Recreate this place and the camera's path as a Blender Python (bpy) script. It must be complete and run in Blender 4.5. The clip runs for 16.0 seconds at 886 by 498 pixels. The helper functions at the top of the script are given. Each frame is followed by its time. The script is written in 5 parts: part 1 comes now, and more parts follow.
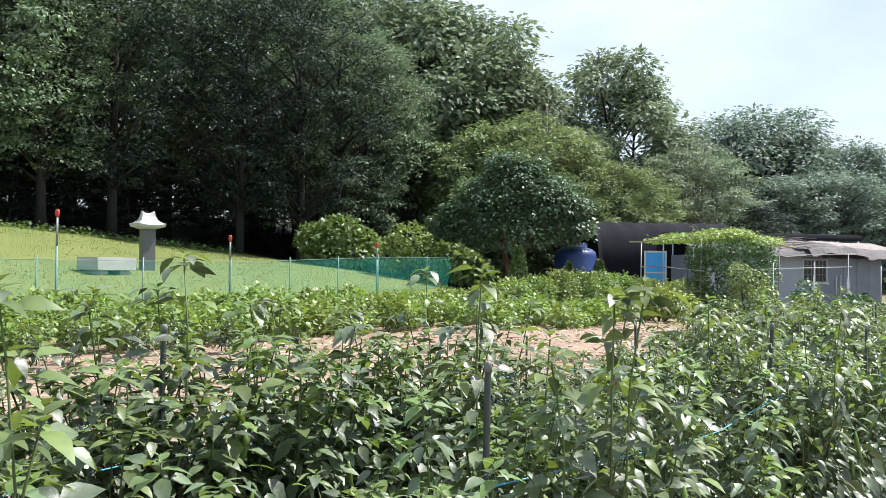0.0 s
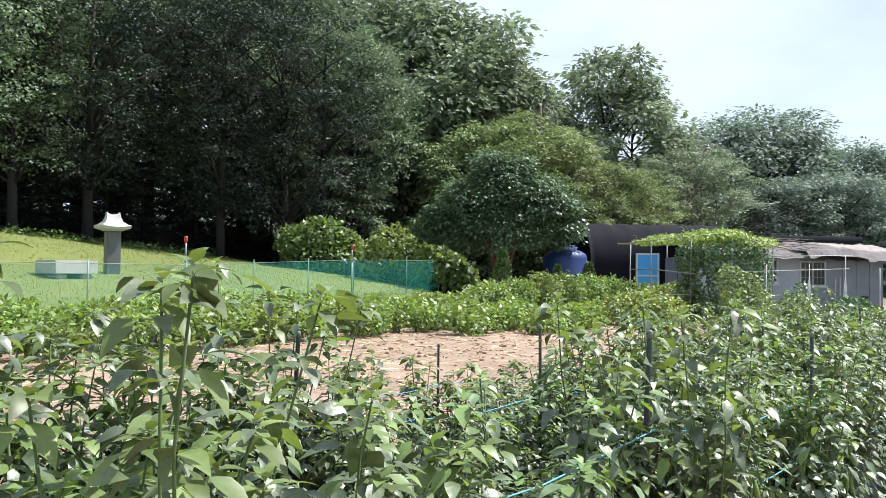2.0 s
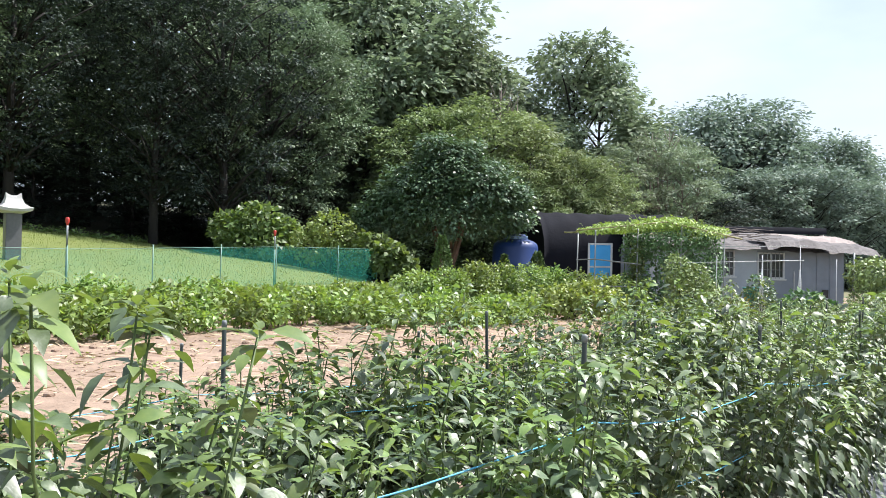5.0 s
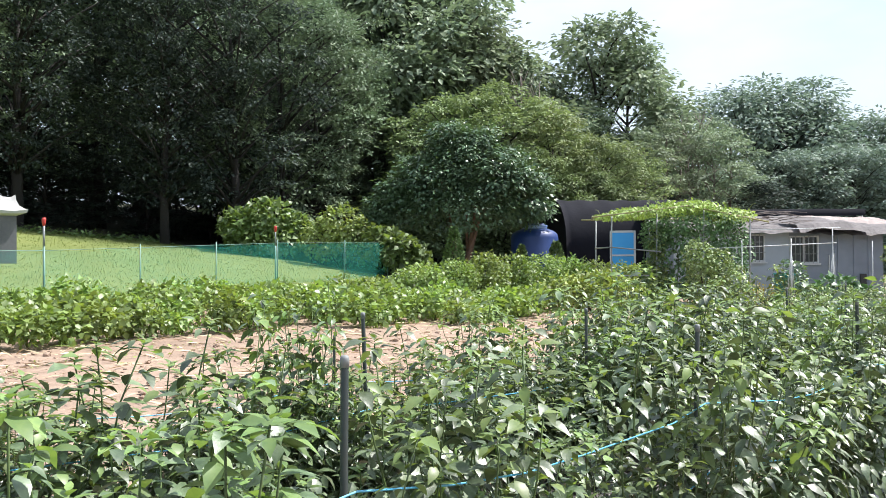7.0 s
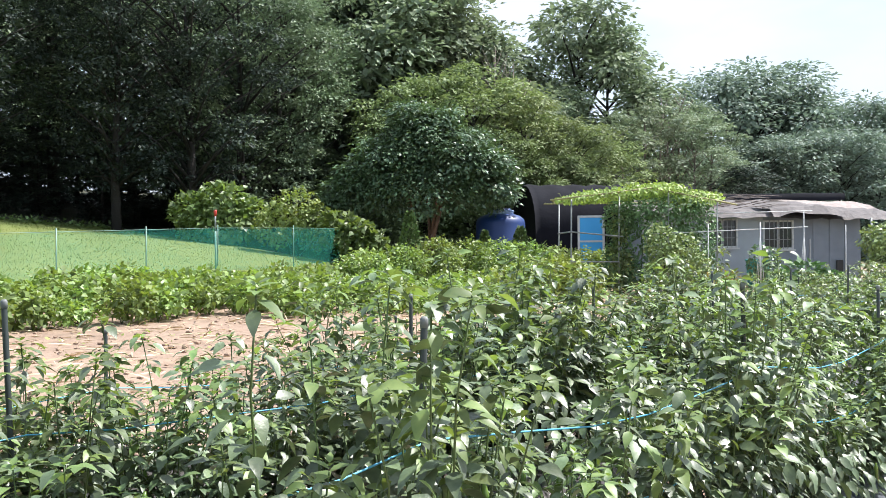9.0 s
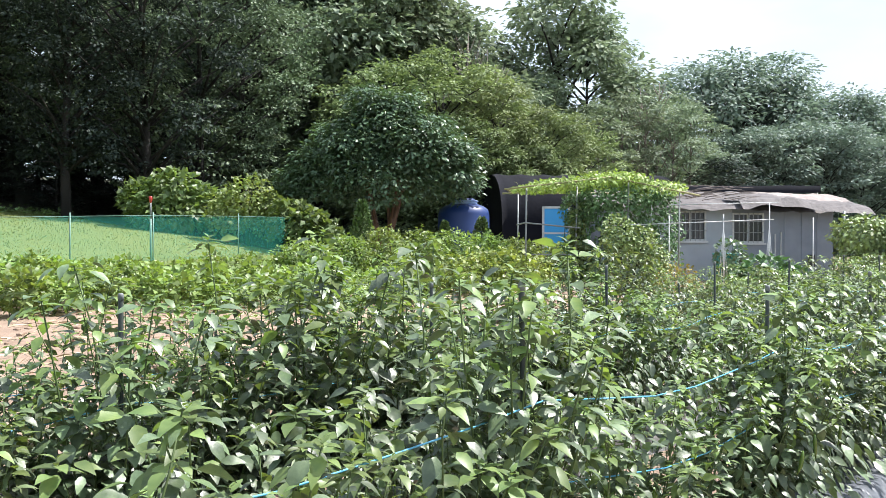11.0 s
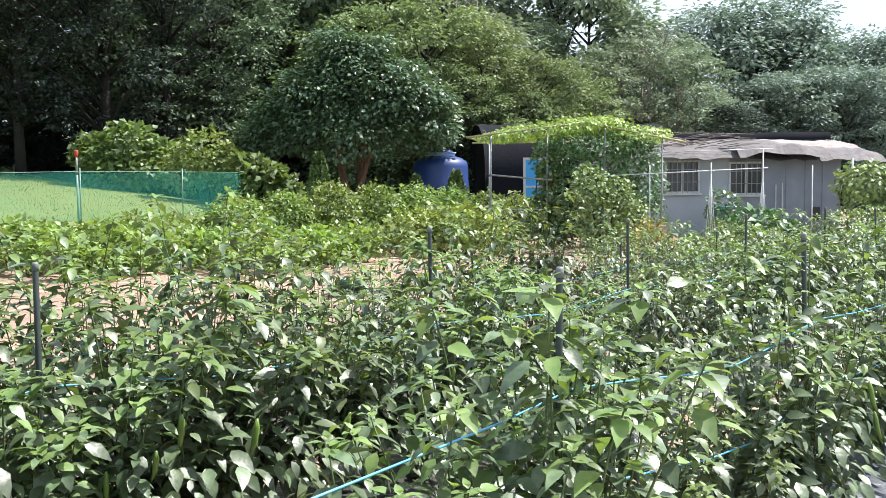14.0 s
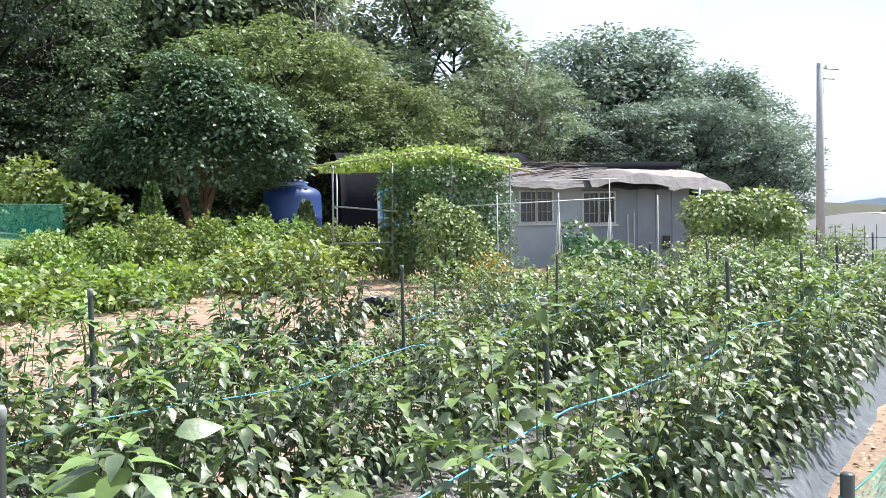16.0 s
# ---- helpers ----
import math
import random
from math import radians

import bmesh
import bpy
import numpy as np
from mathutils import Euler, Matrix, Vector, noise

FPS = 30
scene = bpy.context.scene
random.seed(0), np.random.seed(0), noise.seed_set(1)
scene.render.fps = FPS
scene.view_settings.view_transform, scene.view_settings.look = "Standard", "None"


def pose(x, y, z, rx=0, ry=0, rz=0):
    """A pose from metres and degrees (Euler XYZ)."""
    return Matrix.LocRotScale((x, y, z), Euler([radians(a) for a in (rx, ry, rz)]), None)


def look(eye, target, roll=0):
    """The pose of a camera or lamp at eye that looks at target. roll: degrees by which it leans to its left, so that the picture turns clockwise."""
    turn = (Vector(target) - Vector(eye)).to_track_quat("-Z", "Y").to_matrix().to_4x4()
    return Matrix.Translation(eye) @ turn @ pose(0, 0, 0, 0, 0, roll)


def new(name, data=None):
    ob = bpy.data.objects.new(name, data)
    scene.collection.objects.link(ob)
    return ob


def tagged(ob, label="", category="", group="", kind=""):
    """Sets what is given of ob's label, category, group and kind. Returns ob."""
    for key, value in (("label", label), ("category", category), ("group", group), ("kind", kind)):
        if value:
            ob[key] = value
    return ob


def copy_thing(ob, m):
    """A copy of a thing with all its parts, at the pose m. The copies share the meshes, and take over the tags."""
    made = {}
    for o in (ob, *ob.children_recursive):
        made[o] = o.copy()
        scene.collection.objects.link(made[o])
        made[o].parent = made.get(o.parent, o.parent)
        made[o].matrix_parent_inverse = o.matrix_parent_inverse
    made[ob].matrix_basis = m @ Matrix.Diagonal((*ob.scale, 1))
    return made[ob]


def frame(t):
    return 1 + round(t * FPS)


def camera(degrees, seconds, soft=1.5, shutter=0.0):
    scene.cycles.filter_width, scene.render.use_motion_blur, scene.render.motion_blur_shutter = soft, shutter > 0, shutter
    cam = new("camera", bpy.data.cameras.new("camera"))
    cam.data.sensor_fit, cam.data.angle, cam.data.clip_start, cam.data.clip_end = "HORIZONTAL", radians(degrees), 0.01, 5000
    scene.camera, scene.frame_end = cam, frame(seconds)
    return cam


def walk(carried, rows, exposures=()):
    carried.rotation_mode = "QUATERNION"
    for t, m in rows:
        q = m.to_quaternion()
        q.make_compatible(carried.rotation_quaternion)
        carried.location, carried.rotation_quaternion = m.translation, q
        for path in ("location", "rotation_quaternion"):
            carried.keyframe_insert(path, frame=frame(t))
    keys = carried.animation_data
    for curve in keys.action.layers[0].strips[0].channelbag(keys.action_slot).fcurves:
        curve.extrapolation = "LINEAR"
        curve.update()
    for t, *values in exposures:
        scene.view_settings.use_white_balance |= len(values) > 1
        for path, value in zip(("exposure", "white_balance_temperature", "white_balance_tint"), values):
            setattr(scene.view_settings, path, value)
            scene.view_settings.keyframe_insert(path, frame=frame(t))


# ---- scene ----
cam = camera(54.0, 16.0, soft=0.75)
METRES, EYE, TILT, LEAN, TURN = 12.0, 1.5, 1.2, -0.7, 0.0
ROWS = [
    (0.0, 0.0, 0.0, 0.0, 0.0, 0.0, -0.0),
    (0.5, 0.0217, 0.0248, -0.0019, -0.1, -0.01, 0.27),
    (1.0, 0.0396, 0.049, -0.0063, 0.44, -0.15, 0.33),
    (1.5, 0.0549, 0.0706, -0.0064, -0.5, -0.07, 0.29),
    (2.0, 0.0755, 0.0925, -0.0072, 0.56, 0.33, 0.13),
    (2.5, 0.0918, 0.1172, -0.007, 1.37, 0.33, 0.33),
    (3.0, 0.1107, 0.1393, -0.0086, 0.92, 0.64, 0.12),
    (3.5, 0.1328, 0.1624, -0.0103, 2.05, 0.65, -0.6),
    (4.0, 0.1505, 0.1913, -0.0125, 0.66, 0.56, -0.81),
    (4.5, 0.1757, 0.2144, -0.0152, -0.82, 0.13, -0.5),
    (7.0, 0.2711, 0.3297, -0.0213, 2.13, -0.62, 1.18),
    (7.5, 0.2935, 0.3569, -0.0226, 0.66, -0.83, 0.85),
    (8.0, 0.3125, 0.3845, -0.0247, -0.27, -0.73, 2.04),
    (8.5, 0.3349, 0.4095, -0.0298, 2.4, -1.58, 1.58),
    (9.0, 0.3564, 0.4389, -0.0328, 1.68, -1.35, 1.26),
    (9.5, 0.3803, 0.4643, -0.0348, 1.23, -1.66, 0.83),
    (10.0, 0.3998, 0.4866, -0.0359, 0.84, -1.76, 0.51),
    (12.5, 0.4988, 0.6141, -0.042, 3.07, -2.24, 1.79),
    (13.0, 0.5134, 0.6451, -0.0428, 3.72, -2.33, 2.06),
    (13.5, 0.5313, 0.673, -0.0447, 1.76, -3.01, 2.23),
    (14.0, 0.5507, 0.7018, -0.0464, 2.45, -4.77, 1.43),
    (14.5, 0.5691, 0.731, -0.0473, -0.1, -5.0, 1.55),
    (15.0, 0.5915, 0.7519, -0.048, -4.49, -5.13, 1.11),
    (15.5, 0.606, 0.7673, -0.0462, -6.1, -4.78, 0.86),
    (16.0, 0.6146, 0.7811, -0.0428, -5.44, -3.14, 1.68),
]
walk(cam, [(t, pose(0, 0, EYE, TILT, LEAN, TURN) @ pose(METRES * x, METRES * y, METRES * z, 90 + pitch, roll, yaw)) for t, x, y, z, yaw, pitch, roll in ROWS], exposures=[(0.0, 0.70), (8.0, 0.86), (16.0, 0.96)])

# ---- world and light ----
SUN_AZ, SUN_EL = 72.0, 57.0
world = bpy.data.worlds.new("world")
scene.world = world
world.use_nodes = True
wn, wl = world.node_tree.nodes, world.node_tree.links
wn.clear()
w_out = wn.new("ShaderNodeOutputWorld")
w_bg = wn.new("ShaderNodeBackground")
w_sky = wn.new("ShaderNodeTexSky")
w_sky.sky_type, w_sky.sun_disc = "NISHITA", False
w_sky.sun_elevation, w_sky.sun_rotation = radians(SUN_EL), radians(SUN_AZ)
w_sky.air_density, w_sky.dust_density = 1.0, 2.5
w_co = wn.new("ShaderNodeTexCoord")
w_map = wn.new("ShaderNodeMapping")
w_map.inputs["Scale"].default_value = (1.0, 1.0, 2.6)
w_noise = wn.new("ShaderNodeTexNoise")
w_noise.inputs["Scale"].default_value, w_noise.inputs["Detail"].default_value = 2.3, 6.0
w_ramp = wn.new("ShaderNodeValToRGB")
w_ramp.color_ramp.elements[0].position, w_ramp.color_ramp.elements[1].position = 0.25, 0.70
w_mix = wn.new("ShaderNodeMix")
w_mix.data_type = "RGBA"
w_mix.inputs["B"].default_value = (5.9, 6.7, 8.1, 1)
wl.new(w_co.outputs["Generated"], w_map.inputs["Vector"])
wl.new(w_map.outputs["Vector"], w_noise.inputs["Vector"])
wl.new(w_noise.outputs["Fac"], w_ramp.inputs["Fac"])
wl.new(w_ramp.outputs["Color"], w_mix.inputs["Factor"])
wl.new(w_sky.outputs["Color"], w_mix.inputs["A"])
wl.new(w_mix.outputs["Result"], w_bg.inputs["Color"])
wl.new(w_bg.outputs["Background"], w_out.inputs["Surface"])
w_bg.inputs["Strength"].default_value = 0.105
sun_data = bpy.data.lights.new("sun", "SUN")
sun_data.energy, sun_data.angle, sun_data.color = 5.0, radians(0.5), (1.0, 0.97, 0.945)
sun_dir = Vector((math.sin(radians(SUN_AZ)) * math.cos(radians(SUN_EL)), math.cos(radians(SUN_AZ)) * math.cos(radians(SUN_EL)), math.sin(radians(SUN_EL))))
sun = new("sun", sun_data)
sun.matrix_world = look(sun_dir * 100, (0, 0, 0))


# ---- materials ----
def material(name, base, rough=0.6, metal=0.0, vary=0.0, scale=6.0, second=None, bump=0.0, bump_scale=30.0, island=False, translucent=0.0, spec=0.5, alpha=1.0, tint=None, spread=1.0):
    """A node material: base colour mixed with a second by noise at two scales, random shift by piece, fine relief."""
    m = bpy.data.materials.new(name)
    m.use_nodes = True
    n, l = m.node_tree.nodes, m.node_tree.links
    b = n["Principled BSDF"]
    out = n["Material Output"]
    b.inputs["Roughness"].default_value, b.inputs["Metallic"].default_value = rough, metal
    b.inputs["Specular IOR Level"].default_value = spec
    co = n.new("ShaderNodeNewGeometry")
    na = n.new("ShaderNodeTexNoise")
    na.inputs["Scale"].default_value, na.inputs["Detail"].default_value = scale, 5.0
    nb = n.new("ShaderNodeTexNoise")
    nb.inputs["Scale"].default_value, nb.inputs["Detail"].default_value = scale * 0.13, 3.0
    l.new(co.outputs["Position"], na.inputs["Vector"])
    l.new(co.outputs["Position"], nb.inputs["Vector"])
    ad = n.new("ShaderNodeMath")
    ad.operation = "ADD"
    l.new(na.outputs["Fac"], ad.inputs[0])
    l.new(nb.outputs["Fac"], ad.inputs[1])
    half = n.new("ShaderNodeMapRange")
    half.inputs["From Min"].default_value, half.inputs["From Max"].default_value = 0.7, 1.3
    l.new(ad.outputs[0], half.inputs["Value"])
    mix = n.new("ShaderNodeMix")
    mix.data_type = "RGBA"
    mix.inputs["A"].default_value = (*base, 1)
    mix.inputs["B"].default_value = (*(second or [c * (1 - vary) for c in base]), 1)
    l.new(half.outputs["Result"], mix.inputs["Factor"])
    colour = mix.outputs["Result"]
    if island:
        hsv = n.new("ShaderNodeHueSaturation")
        rng = n.new("ShaderNodeMapRange")
        rng.inputs["To Min"].default_value, rng.inputs["To Max"].default_value = 1 - 0.38 * spread, 1 + 0.45 * spread
        l.new(co.outputs["Random Per Island"], rng.inputs["Value"])
        info = n.new("ShaderNodeObjectInfo")
        whole = n.new("ShaderNodeMapRange")
        whole.inputs["To Min"].default_value, whole.inputs["To Max"].default_value = 0.82, 1.2
        l.new(info.outputs["Random"], whole.inputs["Value"])
        both = n.new("ShaderNodeMath")
        both.operation = "MULTIPLY"
        l.new(rng.outputs["Result"], both.inputs[0])
        l.new(whole.outputs["Result"], both.inputs[1])
        l.new(both.outputs[0], hsv.inputs["Value"])
        hue = n.new("ShaderNodeMapRange")
        hue.inputs["To Min"].default_value, hue.inputs["To Max"].default_value = 0.487, 0.513
        l.new(info.outputs["Random"], hue.inputs["Value"])
        l.new(hue.outputs["Result"], hsv.inputs["Hue"])
        l.new(colour, hsv.inputs["Color"])
        colour = hsv.outputs["Color"]
    l.new(colour, b.inputs["Base Color"])
    if bump:
        nz = n.new("ShaderNodeTexNoise")
        nz.inputs["Scale"].default_value, nz.inputs["Detail"].default_value = bump_scale, 8.0
        l.new(co.outputs["Position"], nz.inputs["Vector"])
        bp = n.new("ShaderNodeBump")
        bp.inputs["Strength"].default_value, bp.inputs["Distance"].default_value = bump, 0.03
        l.new(nz.outputs["Fac"], bp.inputs["Height"])
        l.new(bp.outputs["Normal"], b.inputs["Normal"])
    shader = b.outputs["BSDF"]
    if translucent:
        tr = n.new("ShaderNodeBsdfTranslucent")
        lift = n.new("ShaderNodeMix")
        lift.data_type, lift.blend_type = "RGBA", "MULTIPLY"
        lift.inputs["Factor"].default_value = 1.0
        lift.inputs["B"].default_value = (*(tint or (1.5, 1.5, 0.6)), 1)
        l.new(colour, lift.inputs["A"])
        l.new(lift.outputs["Result"], tr.inputs["Color"])
        ms = n.new("ShaderNodeMixShader")
        ms.inputs["Fac"].default_value = translucent
        l.new(shader, ms.inputs[1])
        l.new(tr.outputs["BSDF"], ms.inputs[2])
        shader = ms.outputs["Shader"]
    if alpha < 1:
        tp = n.new("ShaderNodeBsdfTransparent")
        mt = n.new("ShaderNodeMixShader")
        mt.inputs["Fac"].default_value = alpha
        l.new(tp.outputs["BSDF"], mt.inputs[1])
        l.new(shader, mt.inputs[2])
        shader = mt.outputs["Shader"]
    l.new(shader, out.inputs["Surface"])
    return m


M_SOIL = material("soil", (0.350, 0.253, 0.189), 0.95, scale=3.0, second=(0.216, 0.152, 0.109), bump=0.9, bump_scale=14)
M_GRASS = material("grass", (0.110, 0.150, 0.036), 0.9, scale=0.9, second=(0.165, 0.190, 0.050), bump=0.6, bump_scale=40)
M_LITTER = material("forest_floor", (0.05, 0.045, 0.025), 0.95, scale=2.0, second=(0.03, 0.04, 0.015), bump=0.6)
M_FIELD = material("far_ground", (0.10, 0.14, 0.05), 0.95, scale=0.4, second=(0.16, 0.14, 0.08))
M_BLADE = material("grass_blade", (0.125, 0.175, 0.040), 0.7, scale=0.9, second=(0.18, 0.215, 0.055), translucent=0.3, spec=0.2)
M_PEPPER = material("pepper_leaf", (0.128, 0.176, 0.084), 0.45, scale=40, second=(0.047, 0.078, 0.036), island=True, translucent=0.07, spec=0.8, bump=0.12, bump_scale=40)
M_SPROUT = material("pepper_sprout", (0.182, 0.245, 0.082), 0.44, scale=55, second=(0.108, 0.175, 0.062), island=True, translucent=0.28)
M_STEM = material("green_stem", (0.09, 0.15, 0.04), 0.6, scale=30, second=(0.06, 0.09, 0.03))
M_CHILLI = material("green_chilli", (0.13, 0.21, 0.035), 0.25, scale=10, second=(0.08, 0.15, 0.03))
M_BEAN = material("bean_leaf", (0.215, 0.290, 0.088), 0.45, scale=12, second=(0.140, 0.210, 0.062), island=True, translucent=0.3)
M_LIME = material("lime_leaf", (0.27, 0.345, 0.105), 0.5, scale=12, second=(0.205, 0.280, 0.075), island=True, translucent=0.25)
M_VINE = material("vine_leaf", (0.125, 0.20, 0.075), 0.45, scale=10, second=(0.155, 0.215, 0.085), island=True, translucent=0.3)
M_CURTAIN = material("curtain_vine_leaf", (0.088, 0.172, 0.075), 0.5, scale=6, second=(0.115, 0.195, 0.082), island=True, translucent=0.12, tint=(1.1, 1.4, 0.7))
M_GOURD = material("gourd_leaf", (0.188, 0.270, 0.115), 0.5, scale=6, second=(0.224, 0.298, 0.125), island=True, translucent=0.15)
M_HEDGE = material("hedge_leaf", (0.15, 0.235, 0.07), 0.5, scale=5, second=(0.23, 0.275, 0.10), island=True, translucent=0.28)
# Darkened forest leaf: the shade of the wood is put into its colour.
M_SHADELEAF = material("shaded_forest_leaf", (0.055, 0.077, 0.061), 0.6, scale=0.35, second=(0.037, 0.052, 0.044), island=True, translucent=0.15, tint=(1.1, 1.2, 0.9), spec=0.2, spread=0.55)
# Its brighter copy, with the sunlight on the forest crowns in the colour.
M_LITLEAF = material("forest_leaf", (0.211, 0.276, 0.169), 0.5, scale=0.35, second=(0.147, 0.199, 0.138), island=True, translucent=0.2, tint=(1.1, 1.2, 0.9), spec=0.2, spread=0.55)
M_MIDLEAF = material("oak_leaf", (0.230, 0.282, 0.140), 0.55, scale=0.35, second=(0.162, 0.213, 0.118), island=True, translucent=0.25, tint=(1.2, 1.3, 0.8), spec=0.2, spread=0.55)
# Far leaves, two tones: distance haze is mixed into the base colours.
M_HAZEGREYLEAF = material("haze_grey_leaf", (0.259, 0.314, 0.215), 0.55, scale=0.35, second=(0.182, 0.232, 0.166), island=True, translucent=0.25, tint=(1.1, 1.2, 0.9), spec=0.2, spread=0.55)
M_HAZYLEAF = material("haze_blue_leaf", (0.228, 0.288, 0.239), 0.55, scale=0.35, second=(0.175, 0.228, 0.196), island=True, translucent=0.25, tint=(1.1, 1.2, 0.9), spec=0.2, spread=0.55)
M_PEAR = material("glossy_tree_leaf", (0.115, 0.176, 0.094), 0.36, scale=2.0, second=(0.081, 0.132, 0.078), island=True, translucent=0.15, spec=0.55)
M_CONIFER = material("conifer_leaf", (0.08, 0.14, 0.04), 0.6, scale=8, second=(0.11, 0.17, 0.05), island=True)
M_RUST = material("rusty_herb", (0.25, 0.16, 0.05), 0.6, scale=8, second=(0.14, 0.17, 0.04), island=True, translucent=0.3)
M_BARK = material("bark", (0.034, 0.030, 0.028), 0.9, scale=12, second=(0.028, 0.024, 0.022), bump=0.8)
M_BARKRED = material("reddish_bark", (0.22, 0.12, 0.075), 0.85, scale=12, second=(0.14, 0.09, 0.06), bump=0.8)
M_DEAD = material("dead_twig", (0.22, 0.19, 0.17), 0.9, scale=12, second=(0.16, 0.13, 0.12))
M_FILM = material("silver_mulch_film", (0.128, 0.140, 0.162), 0.36, metal=0.15, scale=6, second=(0.089, 0.098, 0.111), bump=1.0, bump_scale=7)
M_BLACKFILM = material("black_mulch_film", (0.04, 0.04, 0.045), 0.3, scale=6, second=(0.10, 0.09, 0.08), bump=0.7, bump_scale=12)
M_STAKE = material("stake_coat", (0.028, 0.040, 0.040), 0.45, scale=20, second=(0.05, 0.06, 0.055))
M_TWINE = material("blue_twine", (0.05, 0.34, 0.58), 0.5, scale=40, second=(0.16, 0.45, 0.62))
M_PIPE = material("galvanised_pipe", (0.33, 0.35, 0.35), 0.5, metal=0.4, scale=9, second=(0.22, 0.235, 0.23))
M_CAP = material("grey_cap", (0.20, 0.215, 0.215), 0.6, scale=20, second=(0.14, 0.15, 0.15))
M_PIPEGREEN = material("green_coated_pipe", (0.12, 0.24, 0.19), 0.5, scale=12, second=(0.17, 0.28, 0.24))
M_RED = material("red_cap", (0.55, 0.05, 0.04), 0.4, scale=20, second=(0.42, 0.04, 0.03))
M_WHITEP = material("white_paint", (0.58, 0.60, 0.60), 0.5, scale=12, second=(0.46, 0.48, 0.48))
M_NET = material("green_net", (0.03, 0.32, 0.25), 0.6, scale=6, second=(0.04, 0.37, 0.29), alpha=0.19)
M_NETNEAR = material("pale_green_net", (0.14, 0.42, 0.33), 0.6, scale=6, second=(0.22, 0.48, 0.39))
M_NETROPE = material("teal_net_rope", (0.014, 0.210, 0.175), 0.5, scale=20, second=(0.021, 0.266, 0.217))
M_STONE = material("pale_granite", (0.46, 0.46, 0.44), 0.75, scale=18, second=(0.36, 0.36, 0.35), bump=0.25, bump_scale=60)
M_DARKSTONE = material("dark_granite", (0.085, 0.088, 0.095), 0.35, scale=18, second=(0.12, 0.12, 0.125))
M_TANK = material("blue_polyethylene", (0.011, 0.036, 0.145), 0.45, scale=2, second=(0.016, 0.045, 0.17))
M_TANKLID = material("pale_blue_plastic", (0.30, 0.42, 0.66), 0.4, scale=4, second=(0.40, 0.52, 0.72))
M_SHADE = material("black_shade_cloth", (0.010, 0.0105, 0.014), 0.95, scale=1.2, second=(0.017, 0.018, 0.024), bump=0.3, bump_scale=8, spec=0.15)
M_SKYBLUE = material("sky_blue_panel", (0.045, 0.33, 0.72), 0.4, scale=2, second=(0.06, 0.38, 0.75))
M_WALL = material("grey_panel", (0.240, 0.280, 0.330), 0.7, scale=2.5, second=(0.180, 0.212, 0.252), bump=0.2)
M_WALLWHITE = material("whitewash", (0.40, 0.45, 0.50), 0.7, scale=2.5, second=(0.33, 0.37, 0.41), bump=0.2)
M_GLASS = material("window_glass", (0.05, 0.06, 0.065), 0.08, scale=1, second=(0.09, 0.09, 0.09))
M_TARP = material("dusty_grey_tarpaulin", (0.168, 0.152, 0.149), 0.85, scale=5, second=(0.094, 0.085, 0.085), bump=1.0, bump_scale=7)
M_TARPPALE = material("pale_pinkish_tarpaulin", (0.33, 0.28, 0.26), 0.85, scale=5, second=(0.22, 0.18, 0.17), bump=1.0, bump_scale=7)
M_BLACK = material("black_plastic", (0.02, 0.02, 0.022), 0.5, scale=6, second=(0.04, 0.04, 0.042))
M_CONCRETE = material("concrete_pole", (0.42, 0.43, 0.43), 0.85, scale=8, second=(0.34, 0.35, 0.35), bump=0.2)
M_POLY = material("white_greenhouse_film", (0.78, 0.83, 0.88), 0.35, scale=0.8, second=(0.70, 0.76, 0.82), translucent=0.4, tint=(1.0, 1.0, 1.0))
M_BROWNROOF = material("brown_roof", (0.30, 0.17, 0.12), 0.8, scale=3, second=(0.24, 0.14, 0.10))
M_MOUNTAIN = material("hazy_mountain", (0.46, 0.53, 0.58), 1.0, scale=0.01, second=(0.42, 0.50, 0.55))
M_CABBAGE = material("red_cabbage_leaf", (0.13, 0.11, 0.16), 0.5, scale=12, second=(0.16, 0.17, 0.18), island=True)
M_STRAW = material("dry_straw", (0.50, 0.40, 0.26), 0.8, scale=8, second=(0.36, 0.27, 0.17), island=True)
M_PALECAB = material("pale_cabbage_leaf", (0.30, 0.38, 0.30), 0.5, scale=12, second=(0.22, 0.31, 0.22), island=True)
M_TEAL = material("teal_plastic", (0.03, 0.22, 0.22), 0.4, scale=5, second=(0.04, 0.27, 0.26))
M_RUSTPOLE = material("bamboo", (0.36, 0.34, 0.16), 0.6, scale=14, second=(0.26, 0.24, 0.12))


# ---- mesh helpers ----
rng = np.random.default_rng(7)


def smooth(e0, e1, v):
    t = np.clip((np.asarray(v, float) - e0) / (e1 - e0), 0, 1)
    return t * t * (3 - 2 * t)


UX, UY = 0.6197, 0.7848           # the direction of the pepper rows and of the path beside them


def field(s, d):
    """Plan position from metres along the rows and metres to the left of the path."""
    return UX * s - UY * d, UY * s + UX * d


